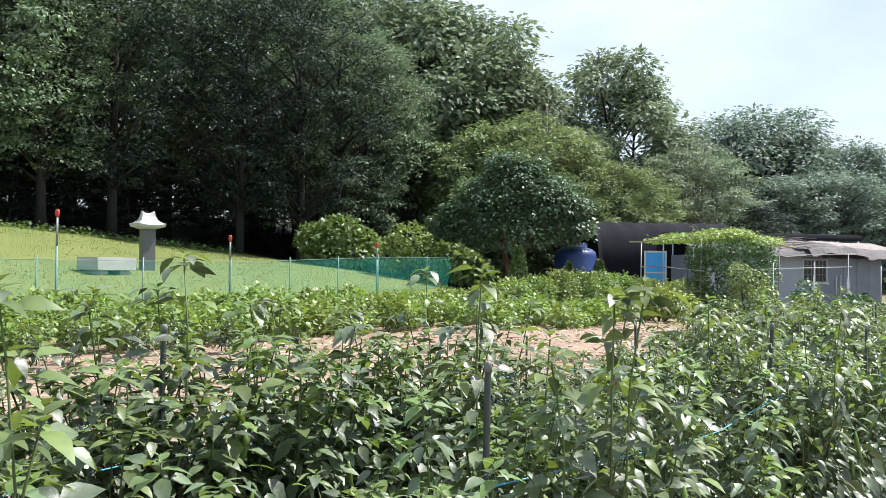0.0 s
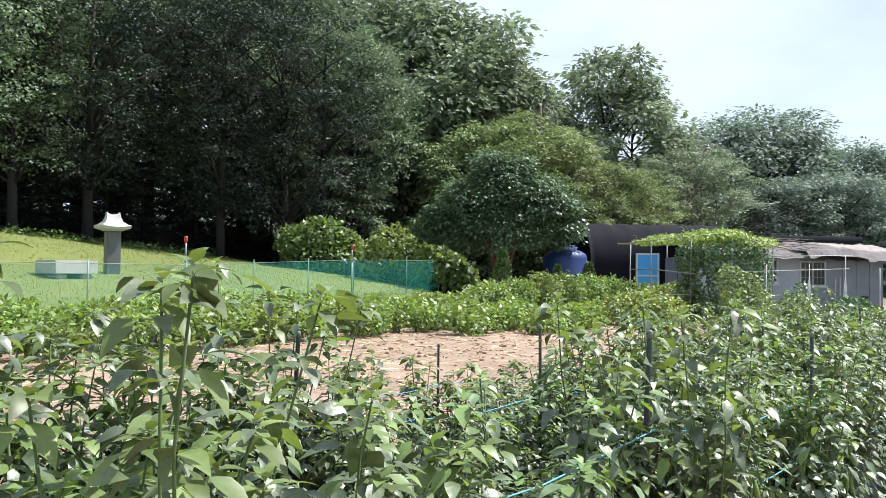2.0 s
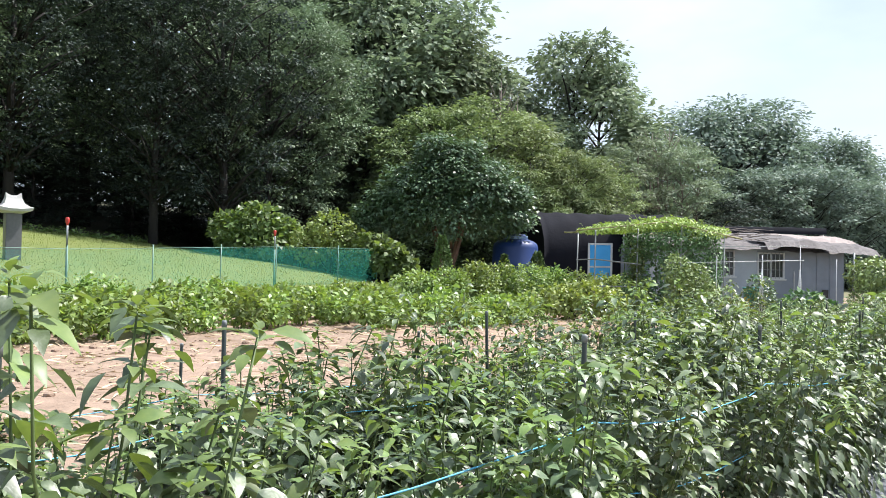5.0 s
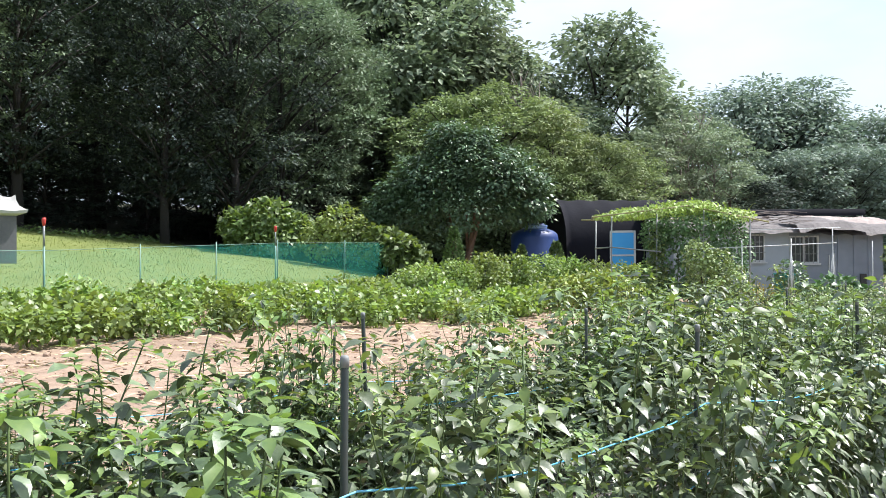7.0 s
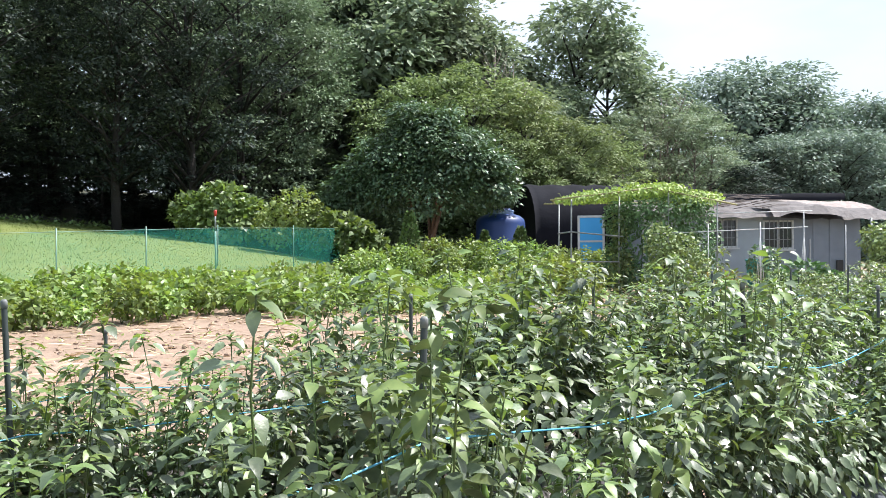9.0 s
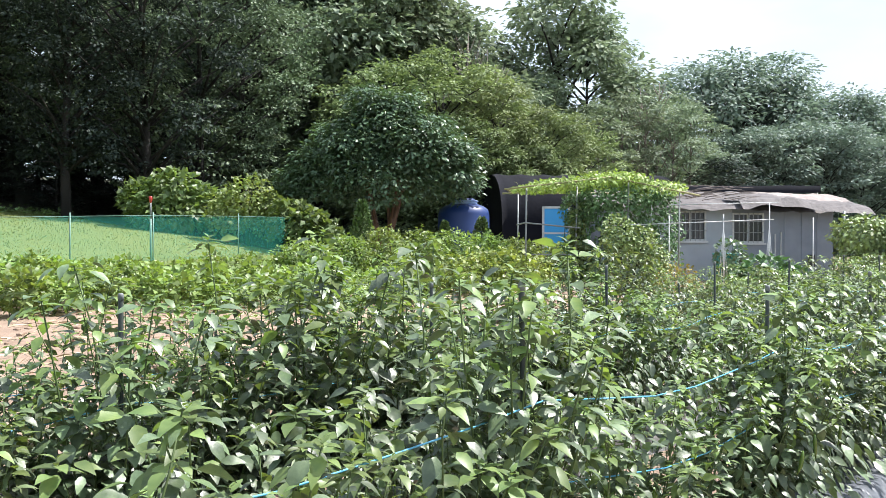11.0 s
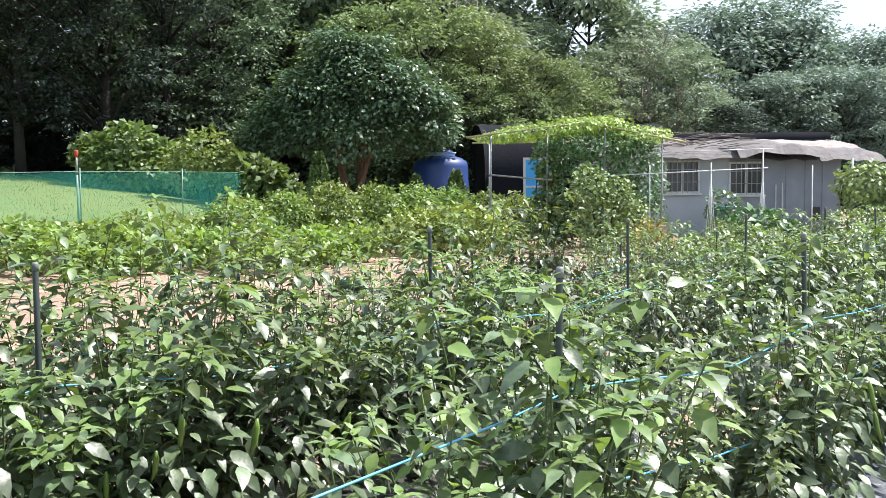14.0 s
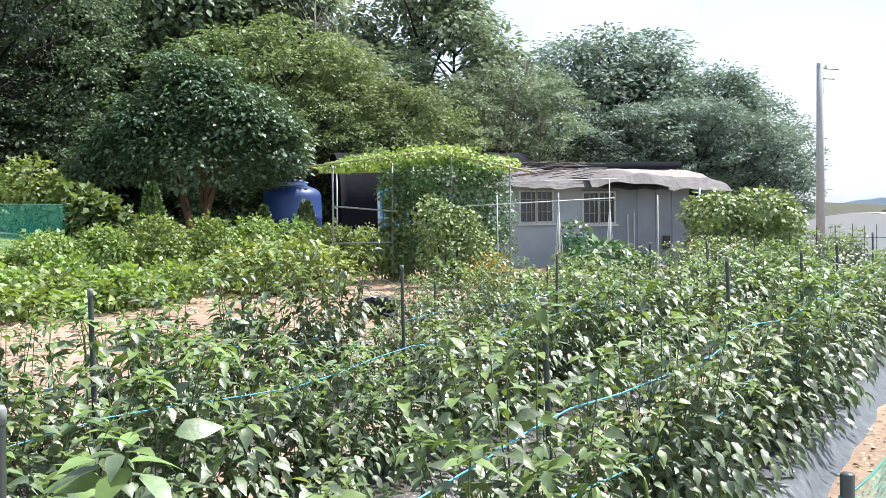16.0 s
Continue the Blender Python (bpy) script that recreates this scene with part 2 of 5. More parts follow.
def ground_z(x, y):
    """Height of the ground: level field, path side sinking gently, lawn and wood rising to the left."""
    x, y = np.asarray(x, float), np.asarray(y, float)
    s, d = UX * x + UY * y, -UY * x + UX * y
    dip = -0.24 * smooth(0, 14, s) * (1 - smooth(3.0, 9.0, d))
    rise = 0.13 * 1.5 * np.log1p(np.exp(np.clip((d - 13) / 1.5, -30, 30))) * (1 - 0.8 * smooth(23, 33, s) * (1 - smooth(26, 40, d)))
    far = -1.1 * smooth(34, 56, s) * (1 - smooth(6, 16, d))
    swell = (0.55 * (1 - smooth(12, 22, s)) - 0.28 * smooth(19, 27, s)) * smooth(23.5, 30, d)
    return dip + np.minimum(rise, 9.0) + far + swell


def gz(x, y):
    return float(ground_z(x, y))


def first_row(s):
    """How far left of the path the first pepper row runs, s metres along it."""
    return float(np.interp(s, [0, 8, 14, 40], [1.43, 1.43, 1.22, 1.20]))


def mesh_from(name, verts, faces, mats, smooth_faces=False, slots=None):
    me = bpy.data.meshes.new(name)
    me.from_pydata([tuple(v) for v in verts], [], [tuple(f) for f in faces])
    for m in mats if isinstance(mats, (list, tuple)) else [mats]:
        me.materials.append(m)
    if smooth_faces:
        me.polygons.foreach_set("use_smooth", [True] * len(me.polygons))
    if slots is not None:
        me.polygons.foreach_set("material_index", slots)
    me.update()
    return me


def thing(name, x, y, z, label, category, group="", rz=0.0, kind=""):
    ob = new(name)
    ob.empty_display_size = 0.1
    ob.matrix_basis = pose(x, y, z, 0, 0, rz)
    return tagged(ob, label, category, group, kind)


def part(name, data, mat, parent, label=""):
    """Links a bmesh or a mesh as ONE mesh object under a thing or a part."""
    if isinstance(data, bmesh.types.BMesh):
        me = bpy.data.meshes.new(name)
        data.to_mesh(me)
        data.free()
        me.materials.append(mat)
        data = me
    ob = new(name, data)
    ob.parent = parent
    if label:
        ob["label"] = label
    return ob


def box(bm, x0, x1, y0, y1, z0, z1, bevel=0.0):
    r = bmesh.ops.create_cube(bm, size=1, matrix=Matrix.LocRotScale(((x0 + x1) / 2, (y0 + y1) / 2, (z0 + z1) / 2), None, (abs(x1 - x0), abs(y1 - y0), abs(z1 - z0))))
    if bevel:
        es = list({e for v in r["verts"] for e in v.link_edges})
        bmesh.ops.bevel(bm, geom=es, offset=bevel, segments=2, affect="EDGES")
    return bm


def a_box(*a, bevel=0.0):
    return box(bmesh.new(), *a, bevel=bevel)


def tube(points, radii, sides=7, closed=True):
    """Verts and faces of a tapered tube along a polyline."""
    pts = [Vector(p) for p in points]
    verts, faces = [], []
    for i, p in enumerate(pts):
        way = (pts[min(i + 1, len(pts) - 1)] - pts[max(i - 1, 0)]).normalized()
        a = way.cross(Vector((0, 0, 1)) if abs(way.z) < 0.9 else Vector((1, 0, 0))).normalized()
        b = way.cross(a)
        r = radii[i] if isinstance(radii, (list, tuple)) else radii
        for k in range(sides):
            an = 2 * math.pi * k / sides
            verts.append(p + a * (r * math.cos(an)) + b * (r * math.sin(an)))
    for i in range(len(pts) - 1):
        for k in range(sides):
            k2 = (k + 1) % sides
            faces.append((i * sides + k, i * sides + k2, (i + 1) * sides + k2, (i + 1) * sides + k))
    if closed:
        faces.append(tuple(range(sides))[::-1])
        faces.append(tuple((len(pts) - 1) * sides + k for k in range(sides)))
    return verts, faces


def tubes(name, runs, mat, sides=6):
    """One mesh out of several tubes (points, radii)."""
    V, F = [], []
    for pts, rad in runs:
        v, f = tube(pts, rad, sides)
        F += [tuple(i + len(V) for i in g) for g in f]
        V += v
    return mesh_from(name, V, F, mat, smooth_faces=True)


def leaf_shape(stations, fold=0.25, droop=0.25):
    """A leaf blade of unit length: (place along it, half width) stations, folded along its rib and drooping."""
    verts, faces = [(0, 0, 0)], []
    for t, w in stations:
        z = -droop * t * t
        verts += [(-w, t, z + fold * w), (0, t, z), (w, t, z + fold * w)]
    verts.append((0, 1.0, -droop))
    faces += [(0, 2, 1), (0, 3, 2)]
    for i in range(len(stations) - 1):
        a, b = 1 + 3 * i, 4 + 3 * i
        faces += [(a, a + 1, b + 1, b), (a + 1, a + 2, b + 2, b + 1)]
    e, tip = 1 + 3 * (len(stations) - 1), len(verts) - 1
    faces += [(e, e + 1, tip), (e + 1, e + 2, tip)]
    return np.array(verts, float), faces


LEAF_PEPPER = leaf_shape([(0.09, 0.10), (0.28, 0.255), (0.54, 0.245), (0.79, 0.125)], 0.20, 0.40)
LEAF_ROW = leaf_shape([(0.14, 0.16), (0.42, 0.27), (0.74, 0.16)], 0.22, 0.40)
LEAF_BROAD = leaf_shape([(0.12, 0.30), (0.45, 0.42), (0.78, 0.22)], 0.2, 0.22)
LEAF_SMALL = leaf_shape([(0.45, 0.30)], 0.25, 0.2)
LEAF_BEAN = leaf_shape([(0.35, 0.42)], 0.2, 0.22)
LEAF_LITE = leaf_shape([(0.24, 0.22), (0.58, 0.24)], 0.3, 0.42)
LEAF_CLUMP = (np.array([(0.0, 0.0, 0.0), (0.30, 0.42, 0.09), (0.0, 1.0, -0.12), (-0.30, 0.48, 0.09)], float), [(0, 1, 2), (0, 2, 3)])

LEAF_FLAKE = (np.array([(-0.36, 0.2, 0.05), (0.32, 0.1, -0.05), (0.06, 1.0, 0.0)], float), [(0, 1, 2)])


def leaves(name, shape, P, way, up, size, mat):
    """Many leaves in one mesh: their feet, the way their tips point, their upper sides and their lengths, as arrays."""
    V, F = shape
    P, size = np.asarray(P, float), np.asarray(size, float)
    y = way / np.linalg.norm(way, axis=1, keepdims=True)
    x = np.cross(y, up)
    x /= np.maximum(np.linalg.norm(x, axis=1, keepdims=True), 1e-6)
    z = np.cross(x, y)
    R = np.stack([x, y, z], axis=2) * size[:, None, None]
    W = (np.einsum("nij,kj->nki", R, V) + P[:, None, :]).reshape(-1, 3)
    n, k = len(P), len(V)
    loops = np.array([i for f in F for i in f], np.int64)
    counts = np.array([len(f) for f in F], np.int64)
    all_loops = (loops[None, :] + (np.arange(n) * k)[:, None]).ravel()
    all_counts = np.tile(counts, n)
    me = bpy.data.meshes.new(name)
    me.vertices.add(n * k)
    me.vertices.foreach_set("co", W.ravel())
    me.loops.add(len(all_loops))
    me.loops.foreach_set("vertex_index", all_loops)
    me.polygons.add(len(all_counts))
    me.polygons.foreach_set("loop_start", np.concatenate([[0], np.cumsum(all_counts)[:-1]]))
    if k > 6:
        me.polygons.foreach_set("use_smooth", [True] * len(all_counts))
    me.materials.append(mat)
    me.update(calc_edges=True)
    me.validate()
    return me


def unit(v):
    return v / np.maximum(np.linalg.norm(v, axis=1, keepdims=True), 1e-9)


def lobes_points(lobes, n, inner=0.55, power=0.6):
    """Points in the outer shell of a set of ellipsoid lobes (x, y, z, rx, ry, rz), with their outward directions."""
    L = np.array(lobes, float)
    area = (L[:, 3] * L[:, 4] + L[:, 4] * L[:, 5] + L[:, 3] * L[:, 5])
    pick = rng.choice(len(L), n, p=area / area.sum())
    out = unit(rng.normal(size=(n, 3)))
    r = inner + (1 - inner) * rng.random(n) ** power
    r *= 1 + 0.10 * np.sin(out[:, 0] * 9 + pick) * np.sin(out[:, 2] * 8 + 2 * pick)
    P = L[pick, :3] + out * L[pick, 3:] * r[:, None]
    return P, out


def bush_mesh(name, lobes, n, size, mat, shape=LEAF_BEAN, lift=0.3, hang=0.3):
    P, out = lobes_points(lobes, n)
    keep = P[:, 2] > 0.02
    P, out = P[keep], out[keep]
    m = len(P)
    way = out + rng.normal(size=(m, 3)) * 0.6 + np.array([0, 0, -hang])
    up = out * 0.6 + np.array([0, 0, lift + 0.5]) + rng.normal(size=(m, 3)) * 0.45
    return leaves(name, shape, P, way, up, size * rng.uniform(0.6, 1.25, m), mat)


# ---- ground ----
def ground():
    n_s = np.concatenate([np.linspace(-600, -40, 8), np.linspace(-34, 60, 150), np.linspace(70, 900, 9)])
    n_d = np.concatenate([np.linspace(-600, -30, 7), np.linspace(-24, 52, 128), np.linspace(60, 900, 9)])
    V, F, S = [], [], []
    for s in n_s:
        for d in n_d:
            x, y = field(s, d)
            z = gz(x, y)
            if -2 < s < 45 and -1 < d < 13:
                z += 0.035 * noise.noise((x * 1.7, y * 1.7, 0)) + 0.02 * noise.noise((x * 5, y * 5, 3))
            V.append((x, y, z))
    w = len(n_d)
    for i in range(len(n_s) - 1):
        for j in range(w - 1):
            F.append((i * w + j, (i + 1) * w + j, (i + 1) * w + j + 1, i * w + j + 1))
            s, d = (n_s[i] + n_s[i + 1]) / 2, (n_d[j] + n_d[j + 1]) / 2
            if -40 < s < 25 and 16.2 < d < 31:
                S.append(1)
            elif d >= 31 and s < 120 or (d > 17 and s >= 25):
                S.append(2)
            elif -34 < s < 60 and -20 < d < 20:
                S.append(0)
            else:
                S.append(3)
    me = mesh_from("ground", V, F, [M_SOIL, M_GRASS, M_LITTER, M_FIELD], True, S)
    tagged(new("ground", me), "bare tan soil, mown grass slope and dark forest floor", "ground", kind="structure")


ground()


def lawn_grass():
    n = 46000
    s, d = rng.uniform(-3, 25, n), rng.uniform(16.4, 31, n)
    x, y = UX * s - UY * d, UY * s + UX * d
    P = np.stack([x, y, ground_z(x, y) - 0.01], 1)
    way = np.stack([rng.normal(0, 0.45, n), rng.normal(0, 0.45, n), np.ones(n)], 1)
    me = leaves("lawn_grass", (np.array([(-0.16, 0, 0), (0.16, 0, 0), (0.05, 0.6, 0), (0.0, 1.0, -0.1)]), [(0, 1, 2), (0, 2, 3)]), P, way, rng.normal(size=(n, 3)), rng.uniform(0.03, 0.075, n), M_BLADE)
    tagged(new("lawn_grass", me), "short bright green grass on the slope", "grass", kind="stuff")


lawn_grass()


def bed(name, d, half, high, s0, s1, mat, label):
    """A ridge covered with plastic film along a row."""
    V, F = [], []
    prof = [(-half - 0.10, -0.03), (-half, 0.02), (-half * 0.72, high * 0.8), (-half * 0.3, high), (half * 0.3, high), (half * 0.72, high * 0.8), (half, 0.02), (half + 0.10, -0.03)]
    steps = int((s1 - s0) / 0.35)
    for i in range(steps + 1):
        s = s0 + (s1 - s0) * i / steps
        for k, (o, h) in enumerate(prof):
            o2 = o + 0.05 * noise.noise((s * 1.3, k * 0.7, d)) + (first_row(s) - d + 0.02 if name == "mulch_film_1" else 0)
            x, y = field(s, d + o2)
            V.append((x, y, gz(x, y) + h + 0.03 * noise.noise((s * 2.1, k, d + 4)) * (0.3 if k in (0, 7) else 1)))
    m = len(prof)
    for i in range(steps):
        for k in range(m - 1):
            F.append((i * m + k, (i + 1) * m + k, (i + 1) * m + k + 1, i * m + k + 1))
    tagged(new(name, mesh_from(name, V, F, mat, True)), label, "mulch film", kind="structure")


bed("mulch_film_1", 1.27, 0.37, 0.16, -6, 46, M_FILM, "wrinkled silver plastic mulch film over the pepper ridge")
bed("mulch_film_2", 2.90, 0.42, 0.14, -6, 46, M_BLACKFILM, "dark plastic mulch film over a pepper ridge")
bed("mulch_film_3", 4.50, 0.42, 0.12, -6, 46, M_BLACKFILM, "dark plastic mulch film over a pepper ridge")


# ---- pepper rows ----
def pepper_plant(high, wide, branches, nodes, leaf, chillies=2, shape=LEAF_PEPPER, per=4, skirt=70):
    """One pepper plant at the origin: stem and branches, drooping leaves with light shoots at the tips, hanging chillies."""
    runs, P, way, up, size = [], [], [], [], []
    SP, SW, SU, SS = [], [], [], []
    z0 = 0.20 * high
    runs.append(([(0, 0, -0.02), (0.01, 0, 0.1), (0, 0.01, z0 + 0.02)], [0.010, 0.009, 0.008]))
    for b in range(branches):
        an = 2 * math.pi * (b + rng.uniform(-0.4, 0.4)) / branches
        reach = wide * rng.uniform(0.35, 1.0)
        top = high * (rng.uniform(0.68, 1.0) if b % 4 else rng.uniform(0.95, 1.08) if b % 8 else rng.uniform(1.0, 1.1))
        pts = []
        for k in range(nodes + 1):
            t = k / nodes
            r = reach * (t ** 0.6)
            wob = 0.03 * math.sin(5 * t + b)
            pts.append(Vector((math.cos(an + wob * 4) * r + wob, math.sin(an + wob * 4) * r, z0 + (top - z0) * t - 0.05 * math.sin(math.pi * t))))
        line = pts[::2] + [pts[-1]]
        runs.append((line, [0.0042 - 0.0028 * i / len(line) for i in range(len(line))]))
        for k in range(1, nodes + 1):
            low = 1 - k / nodes
            for q in range(per + (2 if b % 4 == 0 and k > nodes / 2 else 0)):
                a2 = an + k * 2.4 + 6.28 * q / per + rng.uniform(-0.5, 0.5)
                out = Vector((math.cos(a2), math.sin(a2), 0))
                foot = pts[k] + out * rng.uniform(0.015, 0.06) + Vector((0, 0, rng.uniform(-0.04, 0.02)))
                pale = k > 0.7 * nodes and rng.random() < 0.45
                (SP if pale else P).append(foot)
                (SW if pale else way).append((out.x, out.y, rng.uniform(-0.55, 0.5) - 0.35 * low))
                (SU if pale else up).append((out.x * 0.6 + rng.normal() * 0.3, out.y * 0.6 + rng.normal() * 0.3, 1.0))
                (SS if pale else size).append(leaf * rng.uniform(0.5, 1.15) * (1 - 0.25 * (k / nodes) ** 2))
        for q in range(7):
            a2 = q * 2.4 + rng.uniform(-0.4, 0.4)
            SP.append(pts[-1] + Vector((0, 0, 0.006 * q - 0.02)))
            SW.append((math.cos(a2), math.sin(a2), -0.1 + 0.22 * q + rng.uniform(-0.15, 0.15)))
            SU.append((-math.cos(a2) * 0.5, -math.sin(a2) * 0.5, 1))
            SS.append(leaf * (0.85 - 0.085 * q))
    for q in range(skirt):
        a2, t = rng.uniform(0, 6.28), rng.random()
        r = wide * (0.75 + 0.5 * t) * rng.uniform(0.6, 1.15)
        P.append(Vector((math.cos(a2) * r, math.sin(a2) * r, high * (0.08 + 0.46 * t))))
        way.append((math.cos(a2), math.sin(a2), rng.uniform(-1.1, -0.1)))
        up.append((math.cos(a2) * 0.8 + rng.normal() * 0.4, math.sin(a2) * 0.8 + rng.normal() * 0.4, 0.7))
        size.append(leaf * rng.uniform(0.55, 1.0))
    root = new("pepper_plant")
    root.empty_display_size = 0.1
    part("stem", tubes("pepper_stem", runs, M_STEM, 5), M_STEM, root)
    me = leaves("pepper_foliage", shape, [tuple(p) for p in P + SP], np.array(way + SW), np.array(up + SU), size + SS, M_PEPPER)
    me.materials.append(M_SPROUT)
    faces = len(shape[1])
    me.polygons.foreach_set("material_index", [0] * (len(P) * faces) + [1] * (len(SP) * faces))
    part("foliage", me, M_PEPPER, root, "drooping grey-green pepper leaves with lighter shoots")["kind"] = "stuff"
    for c in range(chillies):
        an = rng.uniform(0, 6.28)
        p = Vector((math.cos(an) * wide * 0.9, math.sin(an) * wide * 0.9, high * rng.uniform(0.45, 0.7)))
        pts = [p, p + Vector((0.004, 0, -0.03)), p + Vector((0.012, 0.003, -0.08)), p + Vector((0.03, 0.01, -0.125))]
        part("chilli", tubes("chilli", [(pts, [0.004, 0.010, 0.009, 0.002])], M_CHILLI, 7), M_CHILLI, root, "long curved green chilli")
    return tagged(root, "leafy green pepper plant growing through mulch film", "pepper plant", "pepper row plants")


PEPPERS = [pepper_plant(h, w, b, n, l, 2, LEAF_PEPPER, 5, 110) for h, w, b, n, l in [(0.96, 0.37, 13, 10, 0.086), (1.04, 0.35, 13, 10, 0.084), (0.90, 0.39, 12, 9, 0.092), (1.00, 0.36, 13, 10, 0.086), (1.08, 0.36, 12, 11, 0.088), (0.86, 0.38, 12, 9, 0.090), (1.12, 0.35, 12, 11, 0.084)]]
SECOND = [pepper_plant(h, w, b, n, l, 2, LEAF_ROW, 5, 110) for h, w, b, n, l in [(0.98, 0.37, 12, 10, 0.090), (1.04, 0.35, 12, 10, 0.088), (0.90, 0.39, 12, 9, 0.094), (1.10, 0.35, 12, 10, 0.088)]]
LITE = [pepper_plant(h, w, b, n, l, 0, LEAF_LITE, 3, 80) for h, w, b, n, l in [(0.96, 0.38, 9, 9, 0.108), (1.04, 0.38, 9, 9, 0.105), (0.90, 0.40, 9, 9, 0.108)]]
YOUNG = [pepper_plant(h, w, b, n, l, 0, LEAF_ROW, 4, 10) for h, w, b, n, l in [(0.62, 0.22, 5, 6, 0.10), (0.70, 0.20, 5, 7, 0.10), (0.50, 0.20, 4, 6, 0.10)]]


def plant_at(kinds, s, d, lift, scale, wide=1.0):
    x, y = field(s, d)
    made = copy_thing(kinds[int(rng.integers(0, len(kinds)))], pose(x, y, gz(x, y) + lift, rng.uniform(-5, 5), rng.uniform(-5, 5), rng.uniform(0, 360)))
    made.scale = (scale * wide, scale * wide, scale * rng.uniform(0.9, 1.08))
    return made


def tall_plant(s, d, high, wide=1.0):
    """A plant that stands out above its row."""
    made = plant_at(PEPPERS[:4], s, d, 0.10, 1.0)
    made.scale = (wide, wide, high)


def pepper_row(d, s0, s1, step, lift, sizes):
    """Plants along a row; sizes: (metres along the row, size there), read off between."""
    s = s0
    while s < s1:
        k = float(np.interp(s, [a for a, b in sizes], [b for a, b in sizes]))
        plant_at((YOUNG if k < 0.62 else (PEPPERS if d < 2 else SECOND) if 0 < s < (15.5 if d < 2 else 14.0) and d < 4 else LITE), s, (first_row(s) if d < 2 else d) + rng.uniform(-0.08, 0.08), lift, (k / 0.62 if k < 0.62 else k) * rng.uniform(0.78, 1.16), 1.12 if 2 < d < 4 else 1.0)
        s += step * rng.uniform(0.85, 1.15) * (1.35 if s > 22 else 1.0)


pepper_row(1.24, -1.5, 34, 0.31, 0.12, [(0, 0.95), (2.5, 0.93), (3.1, 0.86), (3.8, 0.84), (4.2, 0.92), (5, 0.90), (10.1, 0.90), (11.4, 0.88), (40, 0.88)])
pepper_row(2.92, -1.5, 34, 0.27, 0.10, [(0, 1.16), (2.2, 1.18), (4.4, 1.12), (4.6, 0.64), (5.8, 0.64), (6.0, 1.06), (9, 0.98), (10.5, 1.06), (13.2, 1.06), (14.7, 0.96), (15.1, 0.74), (16.2, 0.74), (16.6, 0.90), (18, 0.88), (40, 0.88)])
pepper_row(4.50, 8.2, 34, 0.36, 0.08, [(8.2, 0.55), (10.2, 0.6), (10.8, 0.98), (13.5, 1.02), (17.0, 0.98), (18.2, 0.74), (19, 0.68), (20.5, 0.82), (40, 0.88)])
pepper_row(6.1, 20.5, 28, 0.5, 0.0, [(20, 0.7), (28, 0.8)])
for s, d, high, wide in ((0.9, 1.43, 1.02, 1.1), (2.2, 1.38, 1.25, 1.15), (2.55, 1.40, 1.15, 1.15), (2.85, 1.42, 1.02, 1.1), (3.45, 1.38, 1.06, 1.1), (4.40, 1.36, 1.28, 1.1), (4.62, 1.42, 1.1, 1.15), (7.8, 2.95, 1.15, 0.8), (6.0, 1.43, 1.0, 1.1), (10.45, 1.34, 1.18, 1.1), (12.45, 1.24, 1.14, 1.15)):
    tall_plant(s, d, high, wide)
for i in range(72):
    plant_at(YOUNG, rng.uniform(-0.5, 9.5), float(rng.choice([4.5, 4.5, 4.5, 4.5, 11.6])) + rng.uniform(-0.15, 0.15), 0.05, rng.uniform(0.8, 1.1))
for ob in PEPPERS + SECOND + LITE + YOUNG:
    for o in (*ob.children_recursive, ob):
        bpy.data.objects.remove(o)


def stakes_and_twine():
    own = np.random.default_rng(5)
    post = mesh_from("stake", *tube([(0, 0, -0.2), (0, 0, 0.4), (0, 0, 1.22), (0, 0, 1.235)], [0.010, 0.010, 0.010, 0.007], 10), M_STAKE, True)
    cap = mesh_from("stake_cap", *tube([(0, 0, 1.215), (0, 0, 1.238), (0, 0, 1.245)], [0.0115, 0.0115, 0.008], 10), M_CAP, True)
    for d, spots, high in ((1.30, [-2.4, -0.5, 2.0, 4.42, 6.55, 8.48, 10.62, 12.63, 14.45, 16.7, 18.5, 20.1, 22.3], 1.0), (2.92, [-2.2, -0.1, 1.94, 4.02, 6.1, 8.13, 10.1, 12.0, 13.95, 16.0, 18.0, 20.1, 22.2], 0.98), (4.5, [2.2, 4.6, 7.0, 9.3, 11.7, 13.9, 16.3, 18.7, 21.0], 0.74)):
        knots = []
        for s in spots + [spots[-1] + 2.2 * q for q in range(1, 8)]:
            dd = (first_row(s) + 0.02 if d < 2 else d) + own.uniform(-0.02, 0.02)
            x, y = field(s, dd)
            st = new("garden_stake", post)
            st.matrix_basis = pose(x, y, gz(x, y) + 0.03, own.uniform(-2, 2), own.uniform(-2, 2), 0)
            st.scale = (1, 1, high * own.uniform(0.97, 1.03))
            tagged(st, "dark coated steel garden stake in the pepper row", "stake", "pepper row stakes")
            part("cap", cap, M_CAP, st, "pale grey plastic cap")
            knots.append((s, dd))
        for side, h in ((-0.06, 0.86), (-0.09, 0.60)) if d < 2 else ((-0.05, 0.74 if d < 4 else 0.58),):
            run = []
            for (sa, da), (sb, db) in zip(knots, knots[1:]):
                for q in range(6):
                    t = q / 6
                    x, y = field(sa + (sb - sa) * t, da + (db - da) * t + side * (1 + 0.6 * math.sin(math.pi * t)))
                    run.append((x, y, gz(x, y) + 0.06 + h - 0.05 * math.sin(math.pi * t) + 0.01 * math.sin(9 * (sa + t))))
            tagged(new("twine", tubes("twine", [(run, 0.0031)], M_TWINE, 5)), "bright blue plastic twine tied along the stakes", "twine", "pepper row twines")


stakes_and_twine()


